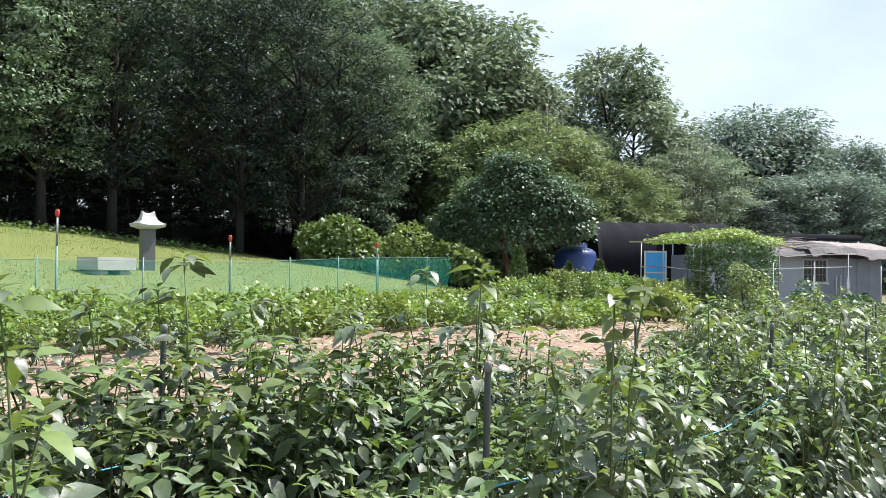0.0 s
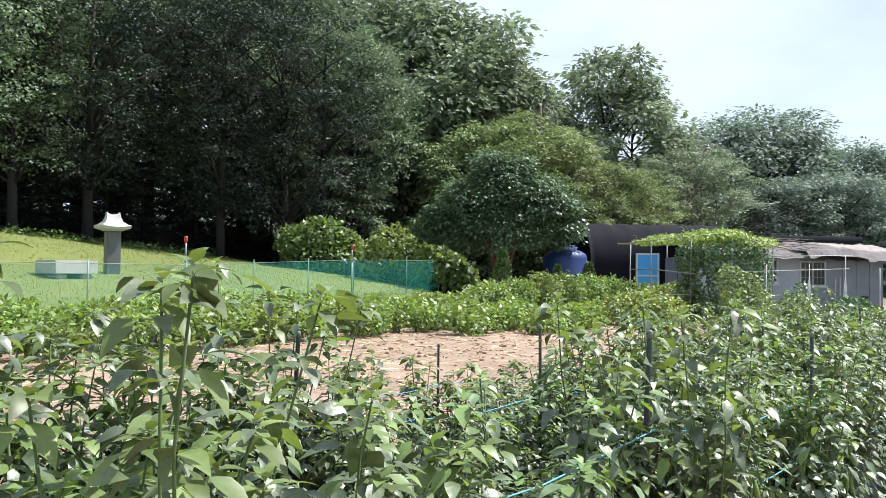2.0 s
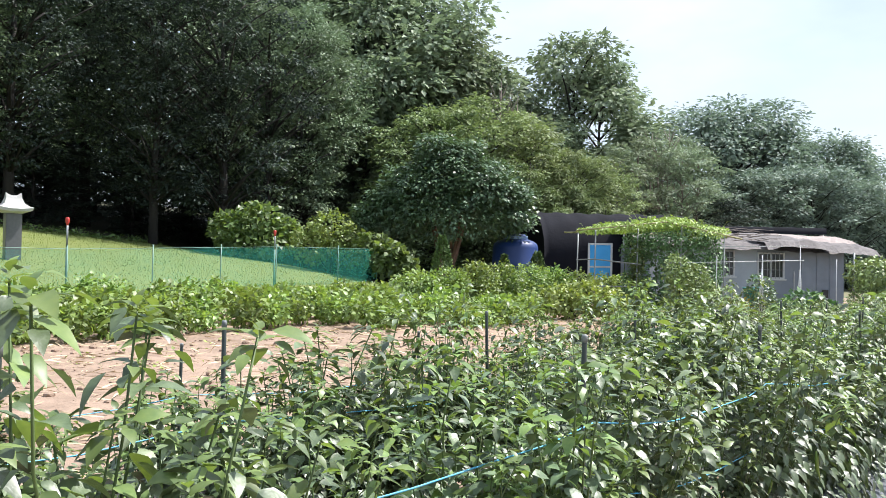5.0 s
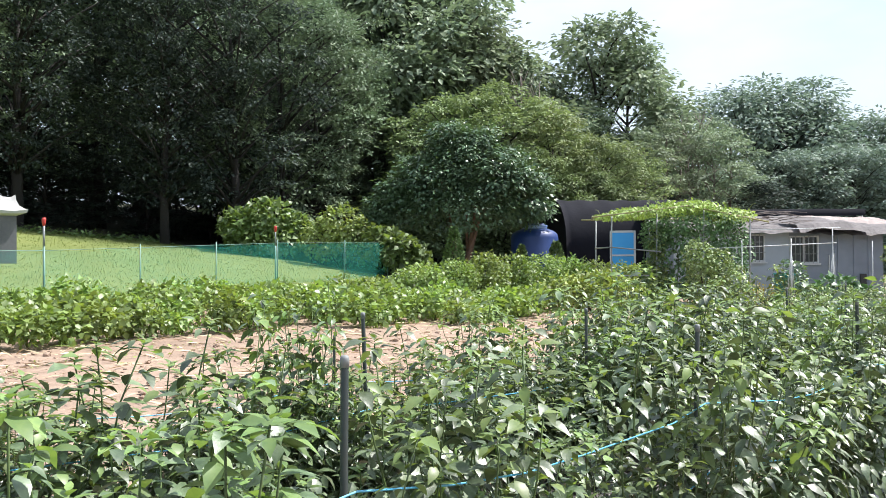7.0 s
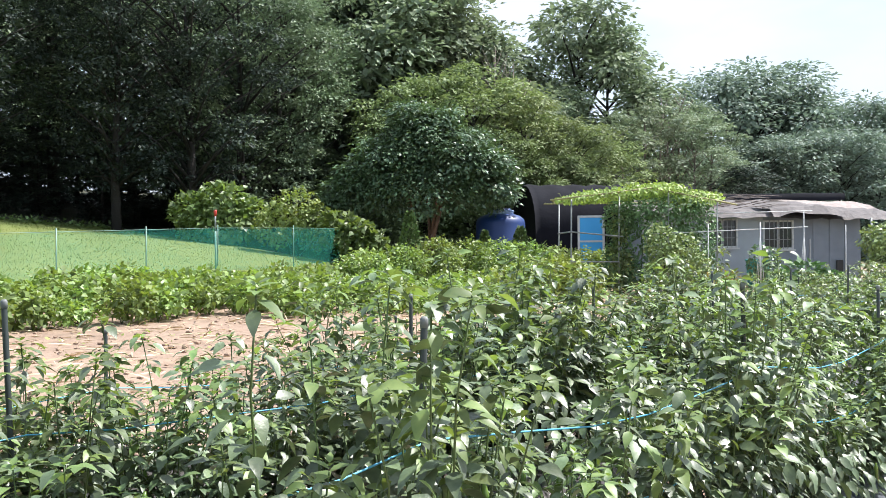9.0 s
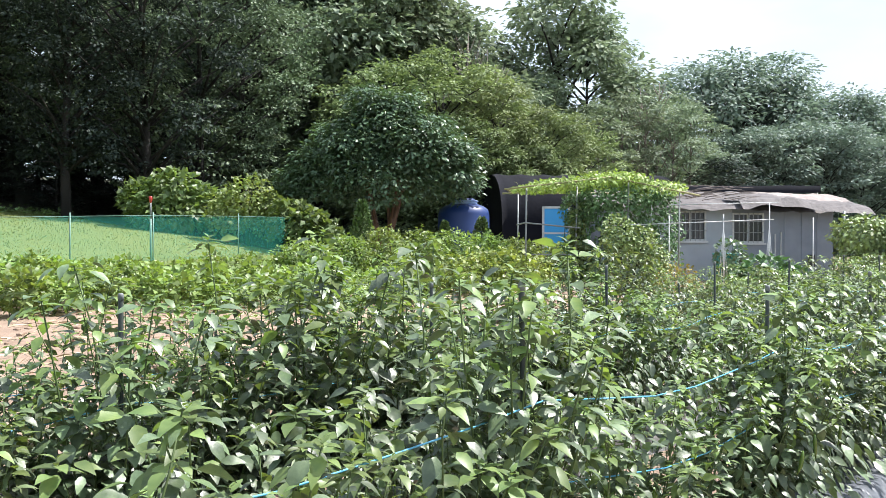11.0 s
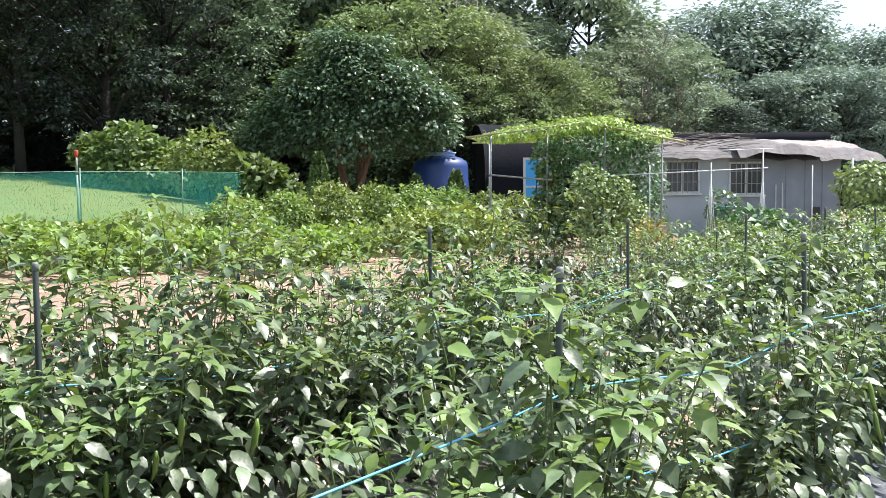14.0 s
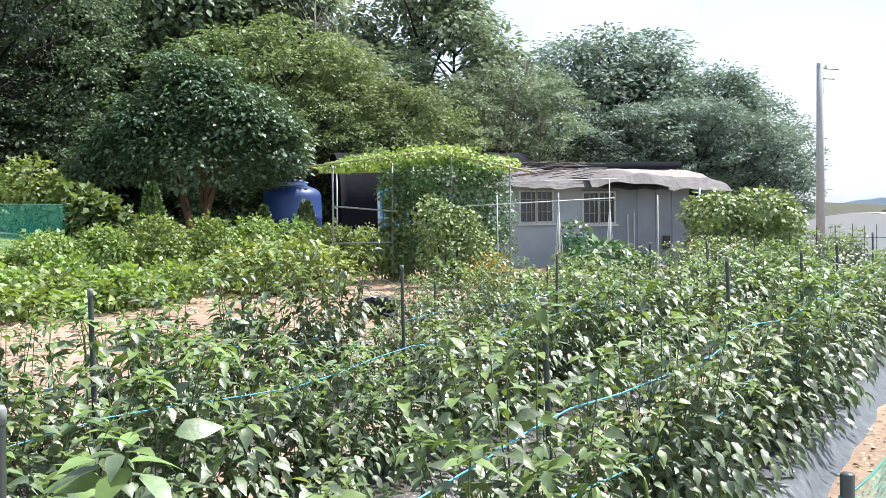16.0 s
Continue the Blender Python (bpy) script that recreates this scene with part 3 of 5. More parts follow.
# ---- crops and bushes ----
def crop_plant(high, wide, n, size, mat, shape=LEAF_BROAD, name="bean_plant", label="", category="bean plant", group="bean bed plants"):
    lob = [(rng.uniform(-0.5, 0.5) * wide, rng.uniform(-0.5, 0.5) * wide, high * rng.uniform(0.45, 0.62), wide * rng.uniform(0.5, 0.75), wide * rng.uniform(0.5, 0.75), high * rng.uniform(0.38, 0.5)) for _ in range(5)]
    root = new(name)
    root.empty_display_size = 0.1
    runs = [([(0, 0, -0.02), (l[0] * 0.5, l[1] * 0.5, l[2] * 0.5), (l[0], l[1], l[2])], [0.008, 0.006, 0.003]) for l in lob]
    part("stem", tubes(name + "_stem", runs, M_STEM, 5), M_STEM, root)
    part("foliage", bush_mesh(name + "_foliage", lob, n, size, mat, shape, 0.5, 0.15), mat, root)
    return tagged(root, label, category, group)


BEANS = [crop_plant(h, w, int(n * 1.45), 0.112, M_BEAN, LEAF_BEAN, label="low leafy green bean plant in a dense bed") for h, w, n in ((0.52, 0.42, 190), (0.60, 0.40, 200), (0.46, 0.44, 180), (0.66, 0.36, 180))]
for d, s0, s1 in ((10.9, 18.5, 21.6), (11.7, 16.5, 22.0), (12.6, 0.5, 27), (13.5, -1, 27), (14.4, -2, 27), (15.3, -3, 26.5)):
    s = s0
    while s < s1:
        x, y = field(s, d + rng.uniform(-0.15, 0.15))
        made = copy_thing(BEANS[int(rng.integers(0, 4))], pose(x, y, gz(x, y), 0, 0, rng.uniform(0, 360)))
        k = rng.uniform(0.85, 1.15)
        made.scale = (k, k, k)
        s += 0.55 * rng.uniform(0.85, 1.15)
for ob in BEANS:
    for o in (*ob.children_recursive, ob):
        bpy.data.objects.remove(o)


def bush(name, x, y, lobes, n, size, mat, label, category, shape=LEAF_BEAN, stem=True, lift=0.3, hang=0.3):
    root = thing(name, x, y, gz(x, y), label, category)
    if stem:
        runs = [([(0.1 * l[0], 0.1 * l[1], -0.05), (l[0] * 0.6, l[1] * 0.6, l[2] * 0.5), (l[0], l[1], l[2])], [0.03, 0.02, 0.008]) for l in lobes]
        part("stem", tubes(name + "_stem", runs, M_BARK, 5), M_BARK, root)
    part("foliage", bush_mesh(name + "_foliage", lobes, n, size, mat, shape, lift, hang), mat, root)
    return root


bush("perilla_bush", 6.1, 24.6, [(-0.5, 0, 0.52, 0.6, 0.55, 0.46), (0.15, 0.1, 0.56, 0.6, 0.6, 0.46), (0.7, -0.1, 0.42, 0.48, 0.5, 0.4), (-0.95, 0.2, 0.42, 0.45, 0.45, 0.4)], 2100, 0.11, M_LIME, "low bright lime-green leafy bush in the vegetable plot", "bush", lift=0.8)
bush("creeper_bush", -4.2, 34.8, [(-0.8, 0, 1.1, 0.95, 0.9, 0.75), (0.1, 0, 1.3, 0.9, 0.9, 0.85), (0.9, 0.1, 0.95, 0.75, 0.7, 0.7), (0.0, -0.4, 0.6, 1.4, 0.7, 0.6)], 2600, 0.22, M_VINE, "bushy broad-leaved creeper heap behind the net fence", "bush")
bush("round_shrub", -1.25, 33.2, [(0, 0, 1.4, 0.9, 0.8, 0.8), (-0.65, 0.1, 1.0, 0.75, 0.7, 0.7), (0.65, 0, 0.95, 0.8, 0.7, 0.7)], 3200, 0.13, M_HEDGE, "rounded mid-green shrub behind the net fence", "bush")
bush("creeper_bush", 0.7, 31.8, [(0, 0, 0.85, 0.75, 0.65, 0.6), (0.6, 0, 0.6, 0.55, 0.5, 0.5), (-0.5, 0.2, 1.15, 0.55, 0.5, 0.55)], 1500, 0.22, M_VINE, "low broad-leaved creeper beside the round shrub", "bush")


def hedge():
    """A clipped-looking run of vine-covered hedge, one thing per clump."""
    line = [(1.9, 25.0, 1.0), (2.7, 25.5, 1.1), (3.5, 26.3, 1.3), (4.3, 27.1, 1.3), (5.1, 27.9, 1.28), (5.9, 28.6, 1.25), (6.7, 29.2, 1.15), (7.5, 29.7, 1.1), (8.3, 30.2, 1.1)]
    for x, y, h in line:
        lob = [(0, 0, h * 0.52, 0.62, 0.55, h * 0.52), (-0.35, -0.3, h * 0.42, 0.4, 0.35, h * 0.42), (0.3, -0.2, h * 0.55, 0.35, 0.35, h * 0.42), (0.0, 0.2, h * 0.65, 0.4, 0.4, h * 0.36)]
        b = bush("hedge_shrub", x, y, lob, 1900, 0.085, M_HEDGE, "leafy yellow-green hedge shrub in a low row", "hedge", stem=True)
        b["group"] = "hedge row"


hedge()


def conifer(x, y, h, w):
    n = int(900 * h)
    t = rng.random(n) ** 0.7
    an = rng.uniform(0, 6.28, n)
    r = w * (1 - t) ** 0.8 * rng.uniform(0.7, 1.05, n) + 0.02
    out = np.stack([np.cos(an), np.sin(an), np.full(n, 0.9)], 1)
    P = np.stack([np.cos(an) * r, np.sin(an) * r, 0.05 + t * h], 1)
    root = thing("dwarf_conifer", x, y, gz(x, y), "small cone-shaped dwarf conifer behind the hedge", "conifer", "dwarf conifers")
    part("trunk", tubes("dwarf_trunk", [([(0, 0, -0.05), (0, 0, h * 0.8)], [0.04, 0.01])], M_BARK, 6), M_BARK, root)
    part("foliage", leaves("dwarf_foliage", LEAF_SMALL, P, out + rng.normal(size=(n, 3)) * 0.3, out + rng.normal(size=(n, 3)) * 0.3, rng.uniform(0.06, 0.14, n), M_CONIFER), M_CONIFER, root)


conifer(5.92, 32.95, 1.62, 0.52)
conifer(4.79, 33.1, 1.42, 0.42)
conifer(2.6, 30.0, 1.75, 0.45)


# ---- trees ----
def sprays(lobes, n, leaf, per=13, lift=0.55):
    """Leaves in flat sprays over the upper shells of the lobes: feet, tip directions and upper sides."""
    L = np.array(lobes, float)
    area = L[:, 3] * L[:, 4] + L[:, 4] * L[:, 5] + L[:, 3] * L[:, 5]
    m = n // per
    pick = rng.choice(len(L), m, p=area / area.sum())
    out = unit(rng.normal(size=(m, 3)) + np.array([0, 0, lift]))
    r = 0.42 + 0.62 * rng.random(m) ** 0.4
    r *= 1 + 0.12 * np.sin(out[:, 0] * 7 + pick) * np.sin(out[:, 1] * 6 + 2 * pick)
    C = L[pick, :3] + out * L[pick, 3:] * r[:, None]
    side = rng.normal(size=(m, per, 3)) * np.array([1.0, 1.0, 0.38])
    P = C[:, None, :] + side * leaf * 1.05 * rng.uniform(0.6, 1.35, (m, 1, 1))
    way = side * 0.8 + out[:, None, :] * np.array([0.8, 0.8, 0.3]) + rng.normal(size=(m, per, 3)) * 0.35 + np.array([0, 0, -0.35])
    tilt = out * 0.45 + np.array([0, 0, 1.0]) + rng.normal(size=(m, 3)) * 0.22
    up = tilt[:, None, :] + rng.normal(size=(m, per, 3)) * 0.28
    return P.reshape(-1, 3), way.reshape(-1, 3), up.reshape(-1, 3)


def tree(high, spread, base, mat, n, leaf, lobes_n, bark=M_BARK, name="tree", shape=LEAF_CLUMP, trunk_r=0.18, lean=0.3, narrow=1.0, lift=0.55):
    """A tree at the origin: tapered trunk, limbs to each lobe, a crown of leaf clumps with gaps between the lobes."""
    root = new(name)
    root.empty_display_size = 0.3
    top = Vector((rng.uniform(-lean, lean), rng.uniform(-lean, lean), high * 0.86))
    trunk = [Vector((0, 0, -0.3)), Vector((0.05, 0, high * 0.2)), Vector((top.x * 0.4, top.y * 0.4, high * 0.5)), top]
    part("trunk", tubes(name + "_trunk", [(trunk, [trunk_r * 1.25, trunk_r, trunk_r * 0.65, trunk_r * 0.15])], bark, 9), bark, root)
    lob = [(top.x, top.y, high * 0.88, spread * 0.42, spread * 0.42, high * 0.12)]
    runs = []
    for k in range(lobes_n):
        t = (k + 0.5) / lobes_n
        an = k * 2.4 + rng.uniform(-0.5, 0.5)
        z = high * (base + (0.93 - base) * t)
        r = spread * (0.35 + 0.75 * math.sin(math.pi * min(1, (1 - t) * 0.75 + 0.18))) * rng.uniform(0.55, 0.9)
        c = Vector((math.cos(an) * r + top.x * t, math.sin(an) * r + top.y * t, z))
        a = rng.uniform(0.20, 0.40) * spread
        lob.append((c.x, c.y, c.z, a, a * rng.uniform(0.7, 1.2), a * rng.uniform(0.32, 0.66) * narrow))
        foot = Vector((top.x * t * 0.5, top.y * t * 0.5, max(high * 0.15, z - r * 0.8)))
        runs.append(([foot, foot.lerp(c, 0.55) + Vector((0, 0, 0.25)), c], [trunk_r * 0.4, trunk_r * 0.22, 0.02]))
    for r in runs:
        part("limb", tubes(name + "_limb", [r], bark, 5), bark, root)
    P, way, up = sprays(lob, n, leaf, lift=lift)
    part("crown", leaves(name + "_crown", shape, P, way, up, leaf * rng.uniform(0.6, 1.3, len(P)), mat), mat, root)
    return root


def forest():
    dark = [tree(h, s, b, M_LITLEAF, 17000, 0.18, l, trunk_r=0.2, narrow=1.2) for h, s, b, l in ((15, 3.8, 0.20, 44), (16.5, 3.6, 0.24, 46), (13.5, 4.0, 0.16, 42))]
    deep = [tree(h, s, b, M_SHADELEAF, 17000, 0.18, l, trunk_r=0.2, narrow=1.2) for h, s, b, l in ((15, 3.8, 0.18, 44), (14, 3.7, 0.14, 44))]
    back = [tree(h, s, b, M_SHADELEAF, 6200, 0.40, l, trunk_r=0.2, shape=LEAF_FLAKE) for h, s, b, l in ((15, 3.8, 0.06, 20), (16.5, 3.8, 0.08, 20))]
    mid = [tree(h, s, b, M_MIDLEAF, 14000, 0.21, l, trunk_r=0.16, narrow=1.2) for h, s, b, l in ((10, 3.2, 0.06, 36), (11.5, 3.3, 0.05, 38))]
    grey = [tree(h, s, b, M_HAZEGREYLEAF, 15000, 0.26, l, trunk_r=0.16, narrow=1.4, lift=0.25) for h, s, b, l in ((12, 3.0, 0.06, 34), (10, 3.0, 0.05, 32))]
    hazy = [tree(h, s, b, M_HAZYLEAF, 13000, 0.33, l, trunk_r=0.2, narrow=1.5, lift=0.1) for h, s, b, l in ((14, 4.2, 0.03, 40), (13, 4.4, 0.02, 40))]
    thin = [tree(11, 1.9, 0.25, M_HAZEGREYLEAF, 3500, 0.22, 20, trunk_r=0.1, bark=M_DEAD)]

    def put(kinds, x, y, h, label, wide=1.0):
        src = kinds[int(rng.integers(0, len(kinds)))]
        top = max(v[2] for c in src.children if c.name.startswith("crown") for v in c.bound_box)
        k = h / top
        made = copy_thing(src, pose(x, y, gz(x, y) - 0.1, 0, 0, rng.uniform(0, 360)))
        made.scale = (k * wide, k * wide, k)
        tagged(made, label, "tree", "forest trees")

    L_D, L_M, L_G = "tall broadleaf tree at the forest edge, leaf colour toned for light and shade", "mid-green broadleaf tree at the forest edge", "tree on the wooded hill, leaf colour paled for haze"
    edge = [(a, 31.5 + rng.uniform(-0.8, 1.0)) for a in np.arange(10, 21, 3.0)] + [(23.5, 29.5), (26.0, 28.5), (28.5, 28.8), (31, 29.5), (33.5, 31.5)]
    # edge trees: shaded leaf copy where the wood looks dark, lit copy elsewhere
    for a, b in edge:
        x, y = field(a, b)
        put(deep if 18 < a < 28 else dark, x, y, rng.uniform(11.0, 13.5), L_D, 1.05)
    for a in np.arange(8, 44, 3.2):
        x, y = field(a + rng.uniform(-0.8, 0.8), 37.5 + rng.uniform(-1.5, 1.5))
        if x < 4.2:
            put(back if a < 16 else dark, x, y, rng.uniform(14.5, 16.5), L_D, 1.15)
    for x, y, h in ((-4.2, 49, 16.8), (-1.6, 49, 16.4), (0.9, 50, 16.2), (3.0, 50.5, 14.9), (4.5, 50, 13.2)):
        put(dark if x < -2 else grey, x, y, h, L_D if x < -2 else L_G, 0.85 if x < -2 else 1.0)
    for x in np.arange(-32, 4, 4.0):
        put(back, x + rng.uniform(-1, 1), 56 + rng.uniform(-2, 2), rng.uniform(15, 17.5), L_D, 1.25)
    # undergrowth closes the gaps; its leaves are coloured dark for the shade below the crowns
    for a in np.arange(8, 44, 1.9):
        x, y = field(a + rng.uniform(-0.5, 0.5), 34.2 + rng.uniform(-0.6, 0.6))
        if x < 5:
            put(back, x, y, rng.uniform(3.2, 4.8), "low undergrowth tree, leaf colour darkened for the shade inside the wood", 1.7)
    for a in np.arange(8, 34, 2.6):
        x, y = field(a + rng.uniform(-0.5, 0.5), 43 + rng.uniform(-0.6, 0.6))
        put(back, x, y, rng.uniform(4.0, 5.5), "low undergrowth tree, leaf colour darkened for the shade inside the wood", 1.7)
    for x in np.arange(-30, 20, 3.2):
        put(back, x + rng.uniform(-1, 1), 51 + rng.uniform(-2, 2), rng.uniform(3.5, 5.5), "low undergrowth tree, leaf colour darkened for the shade inside the wood", 1.8)
    for x, y, h in ((4.4, 44, 9.4), (6.9, 45, 8.4), (2.2, 43.5, 8.8), (9.0, 44.5, 6.9), (11.0, 46, 6.2), (5.6, 42, 6.2), (7.8, 43, 5.4)):
        put(mid, x, y, h, L_M, 1.1)
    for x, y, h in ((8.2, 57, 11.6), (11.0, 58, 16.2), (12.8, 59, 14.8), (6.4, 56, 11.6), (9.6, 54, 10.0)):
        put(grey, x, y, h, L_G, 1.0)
    for x, y, h in ((13.2, 50, 8.6), (14.8, 51, 8.9), (16.2, 52, 8.4), (17.4, 53, 8.6), (12.0, 49, 8.0), (15.6, 56, 10.0), (17.6, 57, 9.8)):
        put(thin, x, y, h, "thin sparse half-bare tree before the wooded hill", 1.1)
    # farthest hill trees, in the leaf colour that carries the most haze
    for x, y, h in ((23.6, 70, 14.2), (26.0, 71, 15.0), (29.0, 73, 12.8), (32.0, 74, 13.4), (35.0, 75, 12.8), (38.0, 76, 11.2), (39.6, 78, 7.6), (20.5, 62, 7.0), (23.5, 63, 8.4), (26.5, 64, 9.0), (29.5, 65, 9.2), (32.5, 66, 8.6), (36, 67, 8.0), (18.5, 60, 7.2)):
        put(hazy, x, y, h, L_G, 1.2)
    for ob in dark + deep + back + mid + grey + hazy + thin:
        for o in (*ob.children_recursive, ob):
            bpy.data.objects.remove(o)


forest()


def garden_tree():
    x, y = 2.78, 34.4
    root = thing("fruit_tree", x, y, gz(x, y), "rounded dark glossy-leaved tree with twin reddish trunks", "tree")
    part("trunk", tubes("fruit_trunk_a", [([(-0.12, 0, -0.1), (-0.18, 0, 0.9), (-0.5, 0.1, 2.4), (-0.7, 0, 3.6)], [0.15, 0.12, 0.08, 0.03])], M_BARKRED, 9), M_BARKRED, root)
    part("trunk", tubes("fruit_trunk_b", [([(0.12, 0, -0.1), (0.2, 0, 0.9), (0.6, 0, 2.3), (0.9, 0.1, 3.7)], [0.14, 0.11, 0.07, 0.03])], M_BARKRED, 9), M_BARKRED, root)
    lob = [(0, 0, 3.9, 1.5, 1.4, 1.2), (-1.6, 0, 2.7, 1.1, 1.1, 0.95), (1.7, 0, 2.9, 1.1, 1.1, 1.0), (-0.8, -0.6, 3.3, 1.2, 1.0, 1.0), (0.9, -0.6, 3.5, 1.2, 1.0, 1.0), (0.1, 0.3, 4.6, 0.95, 0.95, 0.7), (-2.3, 0.1, 2.6, 0.8, 0.8, 0.6), (2.1, 0.2, 2.6, 0.7, 0.8, 0.6), (0, -0.9, 2.5, 1.6, 0.7, 0.8), (-1.3, 0.2, 3.9, 0.8, 0.8, 0.6), (1.4, 0.2, 4.1, 0.8, 0.8, 0.6)]
    for l in lob[3:6]:
        part("limb", tubes("fruit_limb", [([(0.2 * np.sign(l[0]), 0, 1.1), (l[0] * 0.6, l[1] * 0.5, l[2] - 0.6), (l[0], l[1], l[2])], [0.06, 0.04, 0.015])], M_BARKRED, 5), M_BARKRED, root)
    lob += [(-1.9, -0.3, 3.2, 0.6, 0.6, 0.5), (2.1, -0.2, 3.4, 0.6, 0.6, 0.5), (-0.4, -0.5, 5.0, 0.6, 0.6, 0.45), (0.7, -0.4, 4.8, 0.5, 0.5, 0.5), (-2.5, 0, 2.3, 0.6, 0.6, 0.45)]
    P, way, up = sprays([(x * 1.14, y * 1.1, z * 1.06 - 0.1, a * 1.05, b * 1.05, c * 0.95) for x, y, z, a, b, c in lob], 30000, 0.15, 9)
    part("crown", leaves("fruit_crown", LEAF_SMALL, P, way, up, rng.uniform(0.10, 0.20, len(P)), M_PEAR), M_PEAR, root)



garden_tree()


# ---- net fence and grave stones ----
def net_fence():
    root = thing("net_fence", 0, 0, 0, "teal green plastic net on thin pipe posts", "fence")
    high = 1.10
    corners = [(-13.4, 9.4), (-4.92, 20.13), (-2.0, 26.83), (-0.55, 29.08), (0.45, 31.6)]
    pts = []
    for (xa, ya), (xb, yb) in zip(corners, corners[1:]):
        n = max(1, round(math.hypot(xb - xa, yb - ya) / 2.3))
        pts += [(xa + (xb - xa) * q / n, ya + (yb - ya) * q / n) for q in range(n)]
    pts.append(corners[-1])
    for x, y in pts:
        g = gz(x, y)
        part("post", tubes("net_post", [([(x, y, g - 0.2), (x + 0.01, y, g + high + 0.08)], 0.014)], M_PIPEGREEN, 7), M_PIPEGREEN, root)
    V, F = [], []
    for (xa, ya), (xb, yb) in zip(pts, pts[1:]):
        b = len(V)
        for q in range(9):
            t = q / 8
            x, y = xa + (xb - xa) * t, ya + (yb - ya) * t
            sag = 0.05 * math.sin(math.pi * t)
            for k in range(5):
                f = k / 4
                V.append((x + 0.02 * math.sin(7 * t + k), y + 0.02 * math.sin(5 * t + 2 * k), gz(x, y) + 0.02 + f * (high - sag)))
        for q in range(8):
            for k in range(4):
                i = b + q * 5 + k
                F.append((i, i + 5, i + 6, i + 1))
    part("net", mesh_from("fence_net", V, F, M_NET, True), M_NET, root, "see-through teal green netting")
    rim = [(x, y, gz(x, y) + high) for x, y in pts]
    part("top_cord", tubes("top_cord", [(rim, 0.006)], M_PIPEGREEN, 5), M_PIPEGREEN, root)


net_fence()


def capped_post(x, y, high, label):
    g = gz(x, y)
    root = thing("capped_post", x, y, g, label, "post", "red-capped posts")
    part("pole", tubes("capped_pole", [([(0, 0, -0.3), (0, 0, high * 0.66)], 0.024)], M_PIPEGREEN, 8), M_PIPEGREEN, root)
    part("upper_pole", tubes("capped_upper", [([(0, 0, high * 0.66), (0, 0, high - 0.1)], 0.022)], M_PIPE, 8), M_PIPE, root, "pale upper pole")
    part("cap", tubes("cap", [([(0, 0, high - 0.16), (0, 0, high - 0.1), (0, 0, high - 0.03), (0, 0, high)], [0.022, 0.036, 0.042, 0.034])], M_RED, 10), M_RED, root, "red plastic cap")


capped_post(-7.47, 16.8, 2.08, "thin post with a red cap at the net fence")
capped_post(-4.95, 20.2, 1.72, "thin post with a red cap at the net fence")
capped_post(-2.04, 26.8, 1.55, "thin pale post with an orange-red cap at the net fence")


def grave_stones():
    x, y = -8.85, 26.0
    g = gz(x, y)
    root = thing("memorial_stele", x, y, g, "dark upright memorial stone with a pale carved roof cap", "memorial stone", rz=42)
    part("slab", a_box(-0.2, 0.2, -0.13, 0.13, -0.1, 1.22, bevel=0.012), M_DARKSTONE, root, "dark polished granite slab")
    levels = [(0.20, 0.16, 1.22, 0.0), (0.40, 0.34, 1.27, 0.03), (0.42, 0.36, 1.34, 0.05), (0.36, 0.29, 1.37, 0.03), (0.25, 0.16, 1.47, 0.02), (0.20, 0.09, 1.60, 0.03), (0.19, 0.05, 1.70, 0.07)]
    V, F, n = [], [], 9
    for hx, hy, z, curl in levels:
        edge = [(-hx + 2 * hx * i / n, -hy) for i in range(n)] + [(hx, -hy + 2 * hy * i / n) for i in range(n)] + [(hx - 2 * hx * i / n, hy) for i in range(n)] + [(-hx, hy - 2 * hy * i / n) for i in range(n)]
        V += [(ex, ey, z + curl * abs(ex / hx) ** 2.5) for ex, ey in edge]
    m = 4 * n
    for a in range(len(levels) - 1):
        F += [(a * m + i, a * m + (i + 1) % m, (a + 1) * m + (i + 1) % m, (a + 1) * m + i) for i in range(m)]
    top = (len(levels) - 1) * m
    F += [(top + i, top + i + 1, top + 3 * n - i - 1, top + 3 * n - i) for i in range(n)]
    F.append(tuple(range(m))[::-1])
    part("roof_cap", mesh_from("stele_cap", V, F, M_STONE), M_STONE, root, "pale carved granite roof cap with upturned ridge ends")
    x, y = -9.4, 24.3
    g = 1.66 - 0.52
    t = thing("stone_offering_table", x, y, g, "low pale granite offering table on the grass slope", "stone table", rz=53)
    part("table_slab", a_box(-0.60, 0.60, -0.52, 0.52, 0.16, 0.52, bevel=0.015), M_STONE, t)
    part("foot_stone", a_box(-0.50, -0.20, -0.42, 0.42, -0.25, 0.158, bevel=0.03), M_STONE, t)
    part("foot_stone", a_box(0.18, 0.50, -0.42, 0.42, -0.25, 0.158, bevel=0.03), M_STONE, t)
    x, y = -14.05, 26.5
    s = thing("granite_block", x, y, gz(x, y), "squared grey granite block on the grass slope", "stone block", rz=-20)
    part("block", a_box(-0.3, 0.3, -0.3, 0.3, -0.1, 0.5, bevel=0.02), M_STONE, s)


grave_stones()


